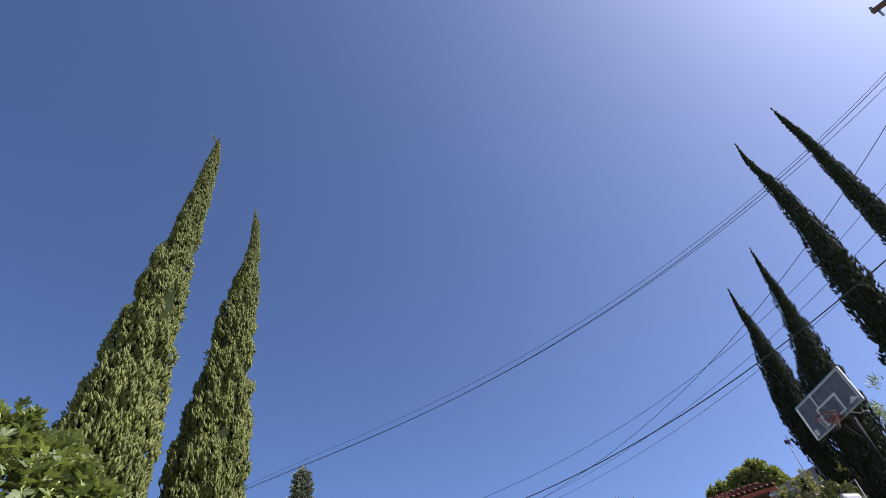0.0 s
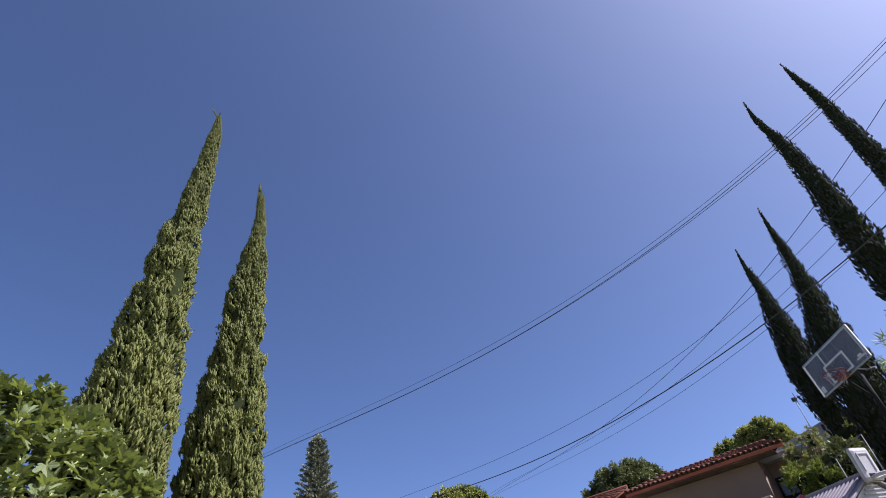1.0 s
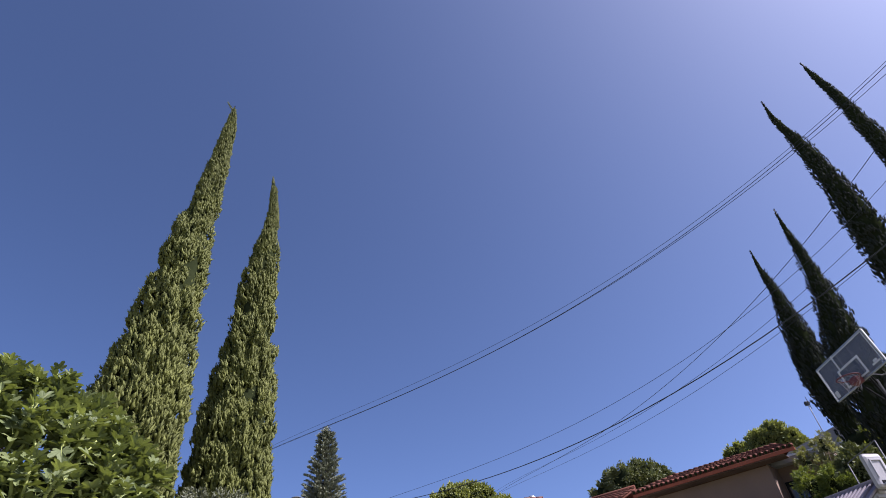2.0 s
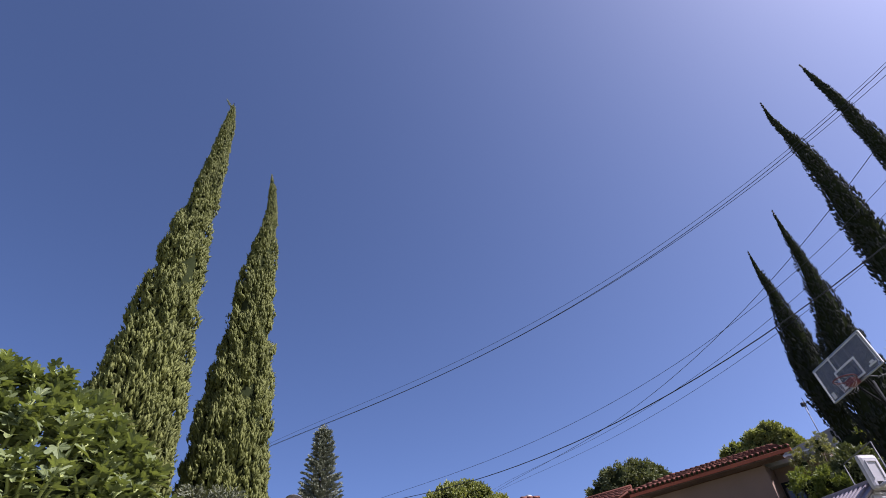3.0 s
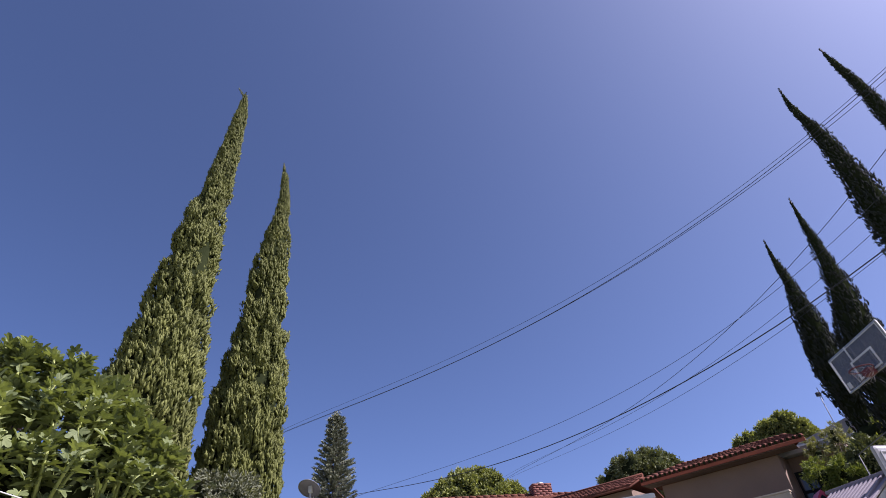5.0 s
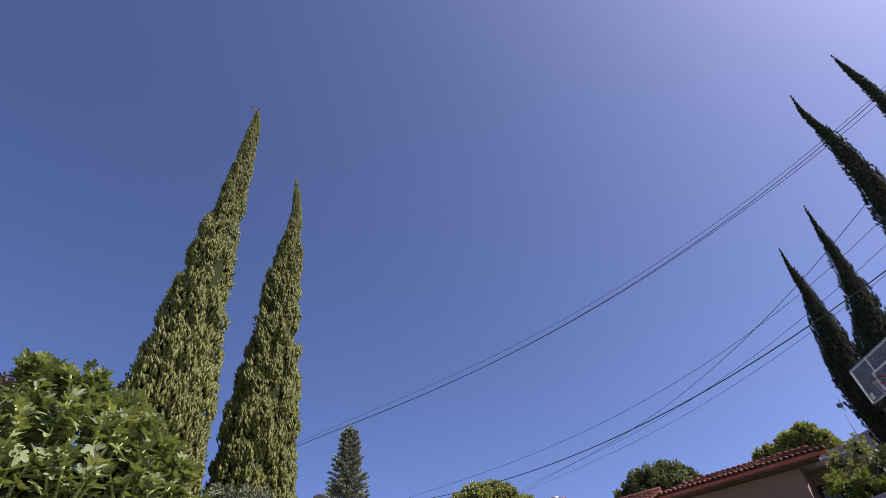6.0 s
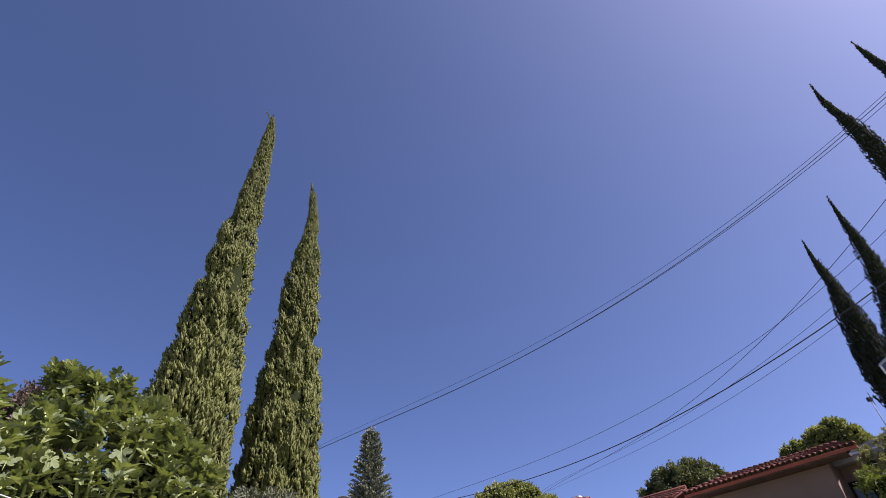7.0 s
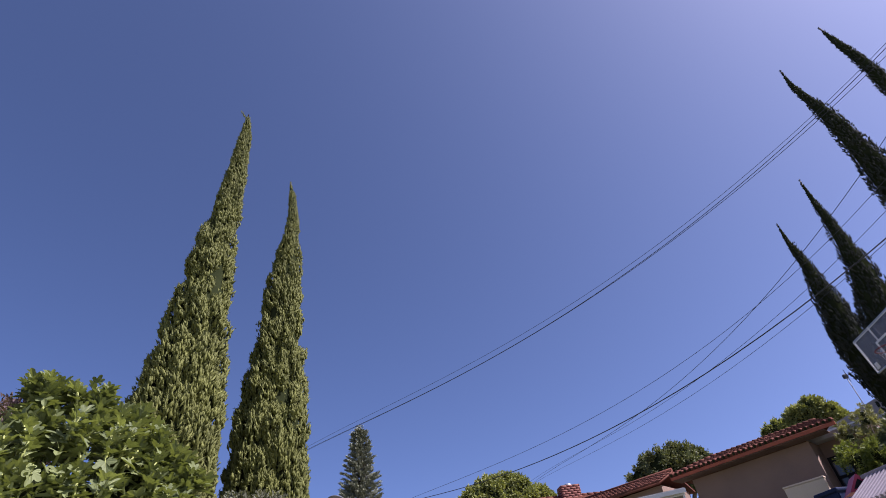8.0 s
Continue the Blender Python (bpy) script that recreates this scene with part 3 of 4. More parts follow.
def fig_tree():
    rng = np.random.default_rng(31)
    ob = thing("fig_tree", (-3.3, 3.58, rise(3.58)), "leafy green fig tree with large lobed leaves", "tree")
    bm = bmesh.new()
    tube([(0, 0, -0.05), (0.03, 0.02, 0.35), (0.0, 0.05, 0.6)], [0.10, 0.085, 0.08], 8, bm)
    # crown: uneven lobes (centre, radius)
    lobes = [((-0.16, -0.11, 2.26), 0.25), ((0.06, 0.09, 2.27), 0.24), ((0.22, 0.35, 2.15), 0.22), ((0.40, 0.47, 2.00), 0.25), ((-0.04, -0.20, 1.98), 0.20), ((0.10, -0.14, 1.80), 0.38),
             ((0.38, 0.09, 1.70), 0.37), ((0.58, 0.46, 1.80), 0.23), ((0.74, 0.55, 1.66), 0.21), ((0.04, -0.33, 1.62), 0.36), ((0.10, -0.95, 1.80), 0.20), ((0.02, -0.70, 1.50), 0.30),
             ((0.36, -0.05, 1.34), 0.43), ((0.60, 0.36, 1.40), 0.36), ((0.80, 0.58, 1.34), 0.27), ((0.16, -0.36, 1.22), 0.45), ((0.08, -0.86, 1.24), 0.42)]
    shoots, spots = [], []
    view = Vector((0.72, -0.69, 0.1)).normalized()
    for c, r in lobes:
        c = Vector(c)
        for k in range(7):
            d = Vector(unit(rng, 1)[0])
            if d.dot(view) < -0.3:
                d = d - view * 2 * d.dot(view)
            d.z = abs(d.z) + 0.7
            d.normalize()
            tip = c + d * r * rng.uniform(0.9, 1.2) + Vector((0, 0, 0.07))
            shoots.append((c + d * r * 0.25 - Vector((0, 0, 0.12)), tip, d))
        k = 0
        while k < 6 + (60 if c.z > 1.9 else 130) * r * r:
            d = Vector(unit(rng, 1)[0])
            if d.dot(view) < -0.25 and d.z < 0.3:
                continue
            k += 1
            p = c + d * r * rng.uniform(0.72, 1.04)
            t = d.cross(Vector(unit(rng, 1)[0])).normalized()
            out = t * 0.8 + d * 0.35 + Vector((0, 0, -0.3))
            spots.append((p, out.normalized(), rng.uniform(0.06, 0.115), d))
    # tall upright shoots at the top
    for x, y, z in ((-0.18, -0.20, 2.54), (-0.08, -0.04, 2.55), (0.09, 0.12, 2.57), (-0.08, -0.22, 2.42), (-0.22, -0.03, 2.59), (0.17, 0.26, 2.46), (0.40, 0.11, 2.32), (0.49, 0.24, 2.33), (0.62, 0.37, 2.16), (0.76, 0.50, 1.96), (0.10, -0.86, 2.02), (0.12, -0.97, 2.14), (0.72, 0.20, 1.92), (-0.02, -0.22, 2.50), (0.26, 0.02, 2.34), (0.32, 0.30, 2.36)):
        shoots.append((Vector((x * 0.85, y * 0.85, z - 0.58)), Vector((x, y, z + 0.07)), Vector((0.1, 0.05, 1))))
    twigs = bmesh.new()
    for i, (root, tip, d) in enumerate(shoots):
        mid = root.lerp(tip, 0.55) + Vector((0, 0, 0.05))
        tube([root, mid, tip], [0.014, 0.012, 0.008], 5, twigs)
        n = 18 if i >= len(lobes) * 7 else 10
        for k in range(n):
            s = 0.30 + 0.70 * (k + 1) / n
            p = (root.lerp(mid, s * 2) if s < 0.5 else mid.lerp(tip, s * 2 - 1))
            a = k * 2.4 + i
            axis = (tip - root).normalized()
            side = axis.orthogonal().normalized()
            side.rotate(Matrix.Rotation(a, 3, axis))
            along = k / (n - 1)
            out = side + axis * (0.35 + 1.5 * along ** 1.5) + Vector((0, 0, -0.05))
            face = axis - side * (0.25 + 0.9 * along)
            spots.append((p, out.normalized(), rng.uniform(0.08, 0.125) * (1 - 0.3 * along), face))
    for c, r in lobes:
        tube([(0, 0.04, 0.55), tuple(Vector(c) * 0.6 + Vector((0, 0, 0.25))), c], [0.034, 0.022, 0.01], 6, bm)
    part("trunk", bm, BARK, ob)
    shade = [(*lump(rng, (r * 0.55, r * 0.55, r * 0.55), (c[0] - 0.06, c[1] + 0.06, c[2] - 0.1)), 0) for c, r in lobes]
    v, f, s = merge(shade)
    tagged(part("inner_shade_mass", from_arrays("inner_shade_mass", v, f, (HOLLOW_SHADE,)), None, ob), kind="stuff")
    tagged(part("young_growth", twigs, FIG_TWIG, ob, "yellow-green young twigs"), kind="stuff")
    # nearest leaves to the yard are pieces of their own
    def place(p, out, size, d):
        face = d * 0.4 + Vector((0, 0, 0.9)) + Vector(unit(rng, 1)[0]) * 0.65
        y = out + Vector((0, 0, -0.15))
        y.normalize()
        x = y.cross(face).normalized()
        z = x.cross(y)
        m = Matrix((x, y, z)).transposed().to_4x4()
        return Matrix.Translation(p + y * size * 0.42) @ m @ Matrix.Scale(size, 4)
    outward = Vector((0.72, -0.69, 0.25))
    spots.sort(key=lambda s: -(s[0].dot(outward) + 0.3 * s[0].z))
    shapes = [fig_leaf_mesh("leaf", 40 + i, FIG_LEAF) for i in range(5)]
    for i, (p, out, size, d) in enumerate(spots[:300]):
        leaf = new("leaf", shapes[i % 5])
        leaf.parent = ob
        leaf.matrix_basis = place(p, out, size, d)
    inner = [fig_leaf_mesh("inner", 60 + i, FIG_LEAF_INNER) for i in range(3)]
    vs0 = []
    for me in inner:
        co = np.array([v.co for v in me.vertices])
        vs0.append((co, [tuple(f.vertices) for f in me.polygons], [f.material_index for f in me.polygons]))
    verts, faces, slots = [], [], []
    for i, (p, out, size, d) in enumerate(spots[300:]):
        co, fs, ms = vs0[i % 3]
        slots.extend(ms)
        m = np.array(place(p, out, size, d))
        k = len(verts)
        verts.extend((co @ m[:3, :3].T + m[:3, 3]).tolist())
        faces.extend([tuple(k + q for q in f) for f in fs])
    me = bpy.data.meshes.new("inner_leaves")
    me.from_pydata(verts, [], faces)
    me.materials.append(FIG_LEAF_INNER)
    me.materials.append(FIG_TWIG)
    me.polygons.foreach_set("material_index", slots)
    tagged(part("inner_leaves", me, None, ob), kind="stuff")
    for m in inner:
        bpy.data.meshes.remove(m)
    # a few small green figs
    for x, y, z in ((0.40, -0.38, 1.72), (0.62, -0.15, 1.66), (0.82, 0.25, 1.55)):
        b = bmesh.new()
        bmesh.ops.create_uvsphere(b, u_segments=10, v_segments=8, radius=0.022)
        for v in b.verts:
            v.co = Vector((x, y, z)) + v.co * (1.25 if v.co.z > 0.008 else 1)
        part("fig", b, LIME, ob, "small unripe green fig")
    return ob


fig_tree()


# ---- more shrubs ----
leafy("purple_shrub", (-9.3, 8.15), lobed(6, 9, (0.8, 0.9, 1.05), (0, 0, 3.2), 0.72), PURPLE_LEAF, 26, "tall purplish-brown shrub behind the fig tree", "shrub", 0.10, 1800, 0.08, 0.5)
leafy("lime_shrub", (6.78, 11.52), lobed(7, 13, (0.31, 0.33, 0.55), (0, 0, 1.45), 0.25), LIME, 27, "bright yellow-green shrub beside the house", "shrub", 0.06, 1500, 0.05, 0.4, core=0.5)
leafy("pale_shrub", (7.91, 13.23), lobed(8, 13, (0.45, 0.4, 0.85), (0, 0, 2.05), 0.24), PALE_LEAF, 28, "loose pale-leaved shrub under the cypresses", "shrub", 0.075, 700, 0.05, 0.28, core=0.3)
leafy("dark_shrub", (7.44, 11.61), lobed(9, 9, (0.36, 0.43, 0.55), (0, 0, 1.33), 0.40), BROAD_DARK, 29, "dark green shrub in the shade", "shrub", 0.08, 1500, 0.06, 0.5)
leafy("lime_shrub", (11.81, 17.04), lobed(10, 8, (0.6, 0.65, 0.72), (0, 0, 3.27), 0.53), LIME, 30, "yellow-green bush between the cypress trunks", "shrub", 0.11, 1000, 0.08, 0.45)
leafy("wispy_tree", (15.2, 16.35), lobed(11, 9, (1.0, 1.1, 1.6), (0, 0, 4.97), 0.8), LIME, 34, "pale feathery tree behind the row of cypresses", "tree", 0.3, 420, 0.1, 0.12, core=0.3)


# ---- pine with whorled branches ----
def pine():
    rng = np.random.default_rng(51)
    ob = thing("pine", (-10.15, 37.5, TERRACE), "distant pine with level tiers of branches", "tree")
    top = 14.75
    bm = tube([(0, 0, -0.2), (0.03, 0, 7), (0, 0, top - 0.1)], [0.26, 0.15, 0.025], 8)
    base, way, ln = [], [], []
    z = 6.2
    while z < top - 0.25:
        r = 0.30 + 1.22 * min(1.0, (top + 0.1 - z) / 5.2) ** 0.9
        n = 10
        off = rng.uniform(0, 6.28)
        for k in range(n):
            a = off + 2 * math.pi * k / n + rng.uniform(-0.2, 0.2)
            L = r * rng.uniform(0.7, 1.1)
            pts = []
            for i in range(7):
                t = i / 6
                pts.append(Vector((math.cos(a) * L * t, math.sin(a) * L * t, z - 0.3 * L * t * (1 - t) + 0.16 * L * t ** 2 + rng.uniform(-0.02, 0.02))))
            tube(pts, [0.028, 0.025, 0.022, 0.018, 0.014, 0.011, 0.006], 4, bm)
            m = int((60 + 130 * L) * rng.uniform(0.7, 1.2))
            t = 0.12 + 0.88 * rng.uniform(0, 1, m) ** 0.75
            idx = np.minimum((t * 6).astype(int), 5)
            P = np.array(pts)
            p = P[idx] + (P[idx + 1] - P[idx]) * (t * 6 - idx)[:, None]
            base.append(p + unit(rng, m) * [0.11, 0.11, 0.045])
            way.append(unit(rng, m) * 0.6 + np.array([math.cos(a), math.sin(a), 0.75]))
            ln.append(rng.uniform(0.09, 0.2, m))
        z += rng.uniform(0.26, 0.40)
    m = 260
    base.append(np.stack([rng.normal(0, 0.13, m), rng.normal(0, 0.13, m), rng.uniform(top - 0.65, top, m)], 1))
    way.append(unit(rng, m) + [0, 0, 0.8])
    ln.append(rng.uniform(0.1, 0.2, m))
    base, way, ln = np.concatenate(base), np.concatenate(way), np.concatenate(ln)
    v, f = blades(rng, base, way, ln, ln * 0.32)
    part("trunk", bm, BARK, ob)
    part("crown", from_arrays("crown", v, f, (NEEDLE,)), None, ob)


pine()


# ---- satellite dish ----
def dish():
    ob = thing("satellite_dish", pose(-3.96, 12.61, TERRACE) @ Matrix.Scale(0.88, 4), "grey satellite dish on a white mast, tilted to the sky", "satellite dish")
    head = pose(0.0, -0.05, 3.05, 0, 0, 0) @ pose(0, 0, 0, 0, 0, -20) @ pose(0, 0, 0, 143, 0, 0)
    bm = bmesh.new()
    rings = []
    for i in range(9):
        r = 0.30 * i / 8
        rings.append([bm.verts.new(head @ Vector((r * math.cos(2 * math.pi * k / 32) * 1.0, r * math.sin(2 * math.pi * k / 32) * 0.92, -0.075 + 0.075 * (i / 8) ** 2))) for k in range(32)] if i else [bm.verts.new(head @ Vector((0, 0, -0.075)))])
    for i in range(8):
        for k in range(32):
            j = (k + 1) % 32
            if i == 0:
                f = bm.faces.new((rings[0][0], rings[1][k], rings[1][j]))
            else:
                f = bm.faces.new((rings[i][k], rings[i + 1][k], rings[i + 1][j], rings[i][j]))
            f.smooth = True
    bmesh.ops.solidify(bm, geom=bm.faces[:], thickness=0.012)
    reflector = part("reflector", bm, DISH_GREY, ob)
    part("rim", tube([head @ Vector((0.302 * math.cos(2 * math.pi * k / 40), 0.278 * math.sin(2 * math.pi * k / 40), 0.0)) for k in range(40)], 0.010, 6, closed=True), DISH_GREY, reflector)
    back = head @ Vector((0, 0, -0.10))
    part("bracket", box((0.09, 0.14, 0.16), back + Vector((0, 0, -0.09)), 0.012), WHITE, ob, "white mounting bracket")
    part("feed_arm", tube([head @ Vector((0, -0.25, 0.0)), head @ Vector((0, -0.3, 0.22)), head @ Vector((0, -0.12, 0.36))], 0.014, 6), WHITE, ob)
    part("mast", tube([(0, -0.02, 0), (0, -0.02, 1.6), (back.x, back.y, back.z - 0.08)], 0.024, 10), WHITE, ob, "white painted steel mast")


dish()


# ---- basketball hoop ----
def hoop():
    ob = thing("basketball_hoop", (7.08, 9.22, 1.14), "basketball hoop with a smoky clear backboard", "basketball hoop")
    base = Matrix.Translation((-7.08, -9.22, -1.14))
    M = base @ pose(6.60, 8.96, 4.02) @ pose(0, 0, 0, 0, 0, -75) @ pose(0, 0, 0, -2.5, 0, 0) @ pose(0, 0, 0, 0, -8, 0)
    W, H = 1.19, 0.65

    def b(size, at, bevel=0.004):
        return box(tuple(size), (0, 0, 0), bevel), M @ Matrix.Translation(at)

    def put(name, size, at, mat, parent, label="", bevel=0.004):
        bm, m = b(size, at, bevel)
        bm.transform(m)
        return part(name, bm, mat, parent, label)

    board = put("backboard", (W - 0.03, 0.012, H - 0.03), (0, 0, 0), ACRYLIC, ob, "smoky clear acrylic backboard")
    for n, s, p in (("frame_rail", (W, 0.03, 0.022), (0, 0.01, H / 2)), ("frame_rail", (W, 0.03, 0.022), (0, 0.01, -H / 2)), ("frame_stile", (0.022, 0.03, H), (-W / 2, 0.01, 0)), ("frame_stile", (0.022, 0.03, H), (W / 2, 0.01, 0))):
        put(n, s, p, GREY_METAL if "rail" in n else WHITE, board)
    # painted border and target square
    for s, p in (((W - 0.06, 0.004, 0.016), (0, -0.009, H / 2 - 0.03)), ((0.018, 0.004, H - 0.3), (-W / 2 + 0.03, -0.009, 0.12)), ((0.018, 0.004, H - 0.08), (W / 2 - 0.03, -0.009, 0))):
        put("border_line", s, p, WHITE, board, bevel=0)
    for s, p in (((0.50, 0.004, 0.034), (0.0, -0.010, 0.035)), ((0.034, 0.004, 0.33), (-0.235, -0.012, -0.12)), ((0.034, 0.004, 0.33), (0.235, -0.012, -0.12)), ((0.03, 0.004, 0.28), (-0.18, -0.010, 0.19)), ((0.44, 0.004, 0.03), (0.0, -0.014, -0.27))):
        put("target_line", s, p, WHITE, board, bevel=0)
    put("maker_mark", (0.07, 0.004, 0.11), (-W / 2 + 0.09, -0.010, -H / 2 + 0.09), WHITE, board, bevel=0)
    put("maker_mark", (0.17, 0.004, 0.03), (W / 2 - 0.14, -0.010, -H / 2 + 0.08), WHITE, board, bevel=0)
    put("maker_mark", (0.08, 0.004, 0.035), (W / 2 - 0.14, -0.010, -H / 2 + 0.12), WHITE, board, bevel=0)
    for x in (-0.13, 0.13):
        put("support_tube", (0.035, 0.035, H + 0.02), (x, 0.04, 0), BLACK, ob, "black steel support tube")
    # rim, bracket, net
    put("mounting_plate", (0.2, 0.01, 0.2), (0.0, 0.012, -0.14), DISH_GREY, ob, bevel=0.002)
    rc = M @ Vector((0.03, -0.24, -0.27))
    rim = part("rim", tube([rc + Vector((0.175 * math.cos(2 * math.pi * k / 40), 0.175 * math.sin(2 * math.pi * k / 40), 0)) for k in range(40)], 0.011, 8, closed=True), RIM_RED, ob, "red steel rim")
    put("bracket", (0.16, 0.14, 0.10), (0, -0.075, -0.30), RIM_RED, rim)
    for k in range(12):
        a0 = 2 * math.pi * k / 12
        pts = []
        for i in range(7):
            s = i / 6
            a = a0 + (0.26 if i % 2 else -0.26) * (1 - 0.4 * s)
            r = 0.175 - 0.08 * s ** 0.7
            pts.append(rc + Vector((r * math.cos(a), r * math.sin(a), -0.24 * s)))
        part("net_cord", tube(pts, 0.0028, 4), NET, rim)
    # arms and pole
    for x in (-0.13, 0.13):
        for z in (0.12, -0.2):
            a = M @ Vector((x, 0.06, z))
            part("arm", tube([a, (0.0, 0.0, a.z - 0.42)], 0.018, 6), BLACK, ob)
    e = M @ Vector((0.35, 0.05, -0.42))
    part("crank_rod", tube([M @ Vector((0.2, 0.06, -0.30)), e, e + Vector((0.05, -0.12, -0.02))], 0.009, 6), DISH_GREY, ob)
    part("pole", tube([(0, 0, 0.2), (0, 0, 1.7)], 0.045, 12), PIPE_GREY, ob, "grey steel lower pole")
    part("pole", tube([(0, 0, 1.7), (0, 0, 2.68)], 0.038, 12), BLACK, ob, "black steel upper pole")
    part("pole_collar", tube([(0, 0, 1.62), (0, 0, 1.78)], 0.05, 12), DISH_GREY, ob)
    part("base_tank", box((1.1, 0.75, 0.2), (0.2, 0.1, 0.1), 0.06), BLACK, ob, "black plastic base tank")


hoop()


# ---- playhouse ----
def playhouse():
    A, B = Vector((4.04, 7.14, 1.67)), Vector((4.27, 6.42, 1.67))
    x = (B - A)
    L = x.length
    x.normalize()
    y = Vector((0, 0, 1)).cross(x).normalized()
    z = x.cross(y)
    ob = thing("playhouse", Matrix.Translation((4.15, 6.78, 0.66)), "toy plastic playhouse with a ribbed purple roof", "playhouse")
    m = Matrix.Translation((-4.15, -6.78, -0.66)) @ Matrix.Translation(A) @ Matrix((x, y, z)).transposed().to_4x4() @ Matrix.Diagonal((1, 0.9, 0.9, 1))
    slope = math.atan2(0.36, 0.62)
    for side in (-1, 1):
        place = m @ Matrix.Diagonal((1, side, 1, 1)) @ Matrix.Rotation(-slope, 4, "X")
        bm = box((L + 0.1, 0.72, 0.03), (L / 2, 0.36, 0), 0.008)
        bm.transform(place)
        bmesh.ops.recalc_face_normals(bm, faces=bm.faces[:])
        panel = part("roof_panel", bm, PLASTIC_ROOF, ob, "ribbed purple-grey plastic roof panel")
        for i in range(12):
            bm = box((0.032, 0.70, 0.036), (0.03 + (L - 0.06) * i / 11, 0.36, 0.026), 0.009)
            bm.transform(place)
            bmesh.ops.recalc_face_normals(bm, faces=bm.faces[:])
            part("rib", bm, PLASTIC_ROOF, panel)
    bm = box((L + 0.16, 0.09, 0.05), (L / 2, 0, 0.03), 0.015)
    bm.transform(m)
    part("ridge", bm, PLASTIC_ROOF, ob)
    bm = box((L - 0.06, 0.98, 1.05), (L / 2, 0, -0.36 - 0.53), 0.02)
    bm.transform(m)
    part("wall", bm, PLASTIC_CREAM, ob, "cream plastic walls")
    # gable with louvres
    for u, t in ((L - 0.04, 0.05), (0.0, 0.05)):
        bm = prism([(-0.52, -0.36), (0.52, -0.36), (0.0, -0.04)], t, m=m @ Matrix.Translation((u, 0, 0)) @ pose(0, 0, 0, 0, 0, -90) @ Matrix.Diagonal((-1, 1, 1, 1)))
        bmesh.ops.recalc_face_normals(bm, faces=bm.faces[:])
        gable = part("gable", bm, PLASTIC_GREY, ob, "grey plastic gable with louvres")
        for i in range(6):
            w = 0.62 - i * 0.09
            s = box((0.02, w, 0.02), (u + (0.06 if u > 0.5 else -0.01), 0, -0.33 + i * 0.045), 0.004)
            s.transform(m)
            part("slat", s, PLASTIC_GREY, gable)
    # red dormer at the far end
    bm = prism([(-0.16, -0.16), (0.16, -0.16), (0.0, 0.04)], 0.3, m=m @ Matrix.Translation((-0.10, -0.06, 0.05)) @ pose(0, 0, 0, 0, 0, 60))
    bmesh.ops.recalc_face_normals(bm, faces=bm.faces[:])
    part("dormer", bm, PLASTIC_RED, ob, "red plastic dormer")
    # black sheet on the solid dormer, painted as the dark of an opening
    bm = prism([(-0.09, -0.13), (0.09, -0.13), (0.0, -0.02)], 0.02, m=m @ Matrix.Translation((-0.102, -0.072, 0.05)) @ pose(0, 0, 0, 0, 0, 60))
    part("dormer_opening_shade", bm, BLACK, ob)
    # toy hoop on the gable
    t = m @ Matrix.Translation((L + 0.10, -0.02, 0.11))
    bm = box((0.06, 0.29, 0.40), (0, 0, 0.0), 0.045)
    bm.transform(t)
    toy = part("toy_backboard", bm, PLASTIC_GREY, ob, "moulded grey plastic toy backboard")
    for s, p in (((0.02, 0.17, 0.02), (0.03, 0, 0.12)), ((0.02, 0.02, 0.2), (0.03, -0.08, 0.02)), ((0.02, 0.02, 0.2), (0.03, 0.08, 0.02))):
        b = box(s, p, 0.005)
        b.transform(t)
        part("moulding", b, PLASTIC_GREY, toy)
    # uncut slot: a black box paints the shade inside it
    b = box((0.012, 0.13, 0.035), (0.028, 0.0, -0.13), 0.004)
    b.transform(t)
    part("slot", b, BLACK, toy)
    part("toy_rim", tube([t @ Vector((0.16 + 0.12 * math.cos(2 * math.pi * k / 28), 0.12 * math.sin(2 * math.pi * k / 28), -0.17)) for k in range(28)], 0.018, 8, closed=True), PLASTIC_GREY, toy)


playhouse()


def goal_frame():
    ob = thing("pipe_frame", (5.77, 8.66, 1.05), "thin grey metal pipe frame standing on the lawn", "frame")
    a, b = Vector((0.35, 0.96, 0.12)), Vector((-0.36, -0.95, -0.14))
    ta, tb = Vector((0.35, 0.96, 1.60)), Vector((-0.36, -0.95, 1.40))
    for n, p, q in (("post", a, ta), ("post", b, tb), ("crossbar", ta, tb)):
        part(n, tube([p, q], 0.008, 8), PIPE_GREY, ob)
    d = Vector((0.3, 0.35, 0))
    for p, q in ((a, ta), (b, tb)):
        part("stay", tube([q, p + d], 0.006, 8), PIPE_GREY, ob)


goal_frame()


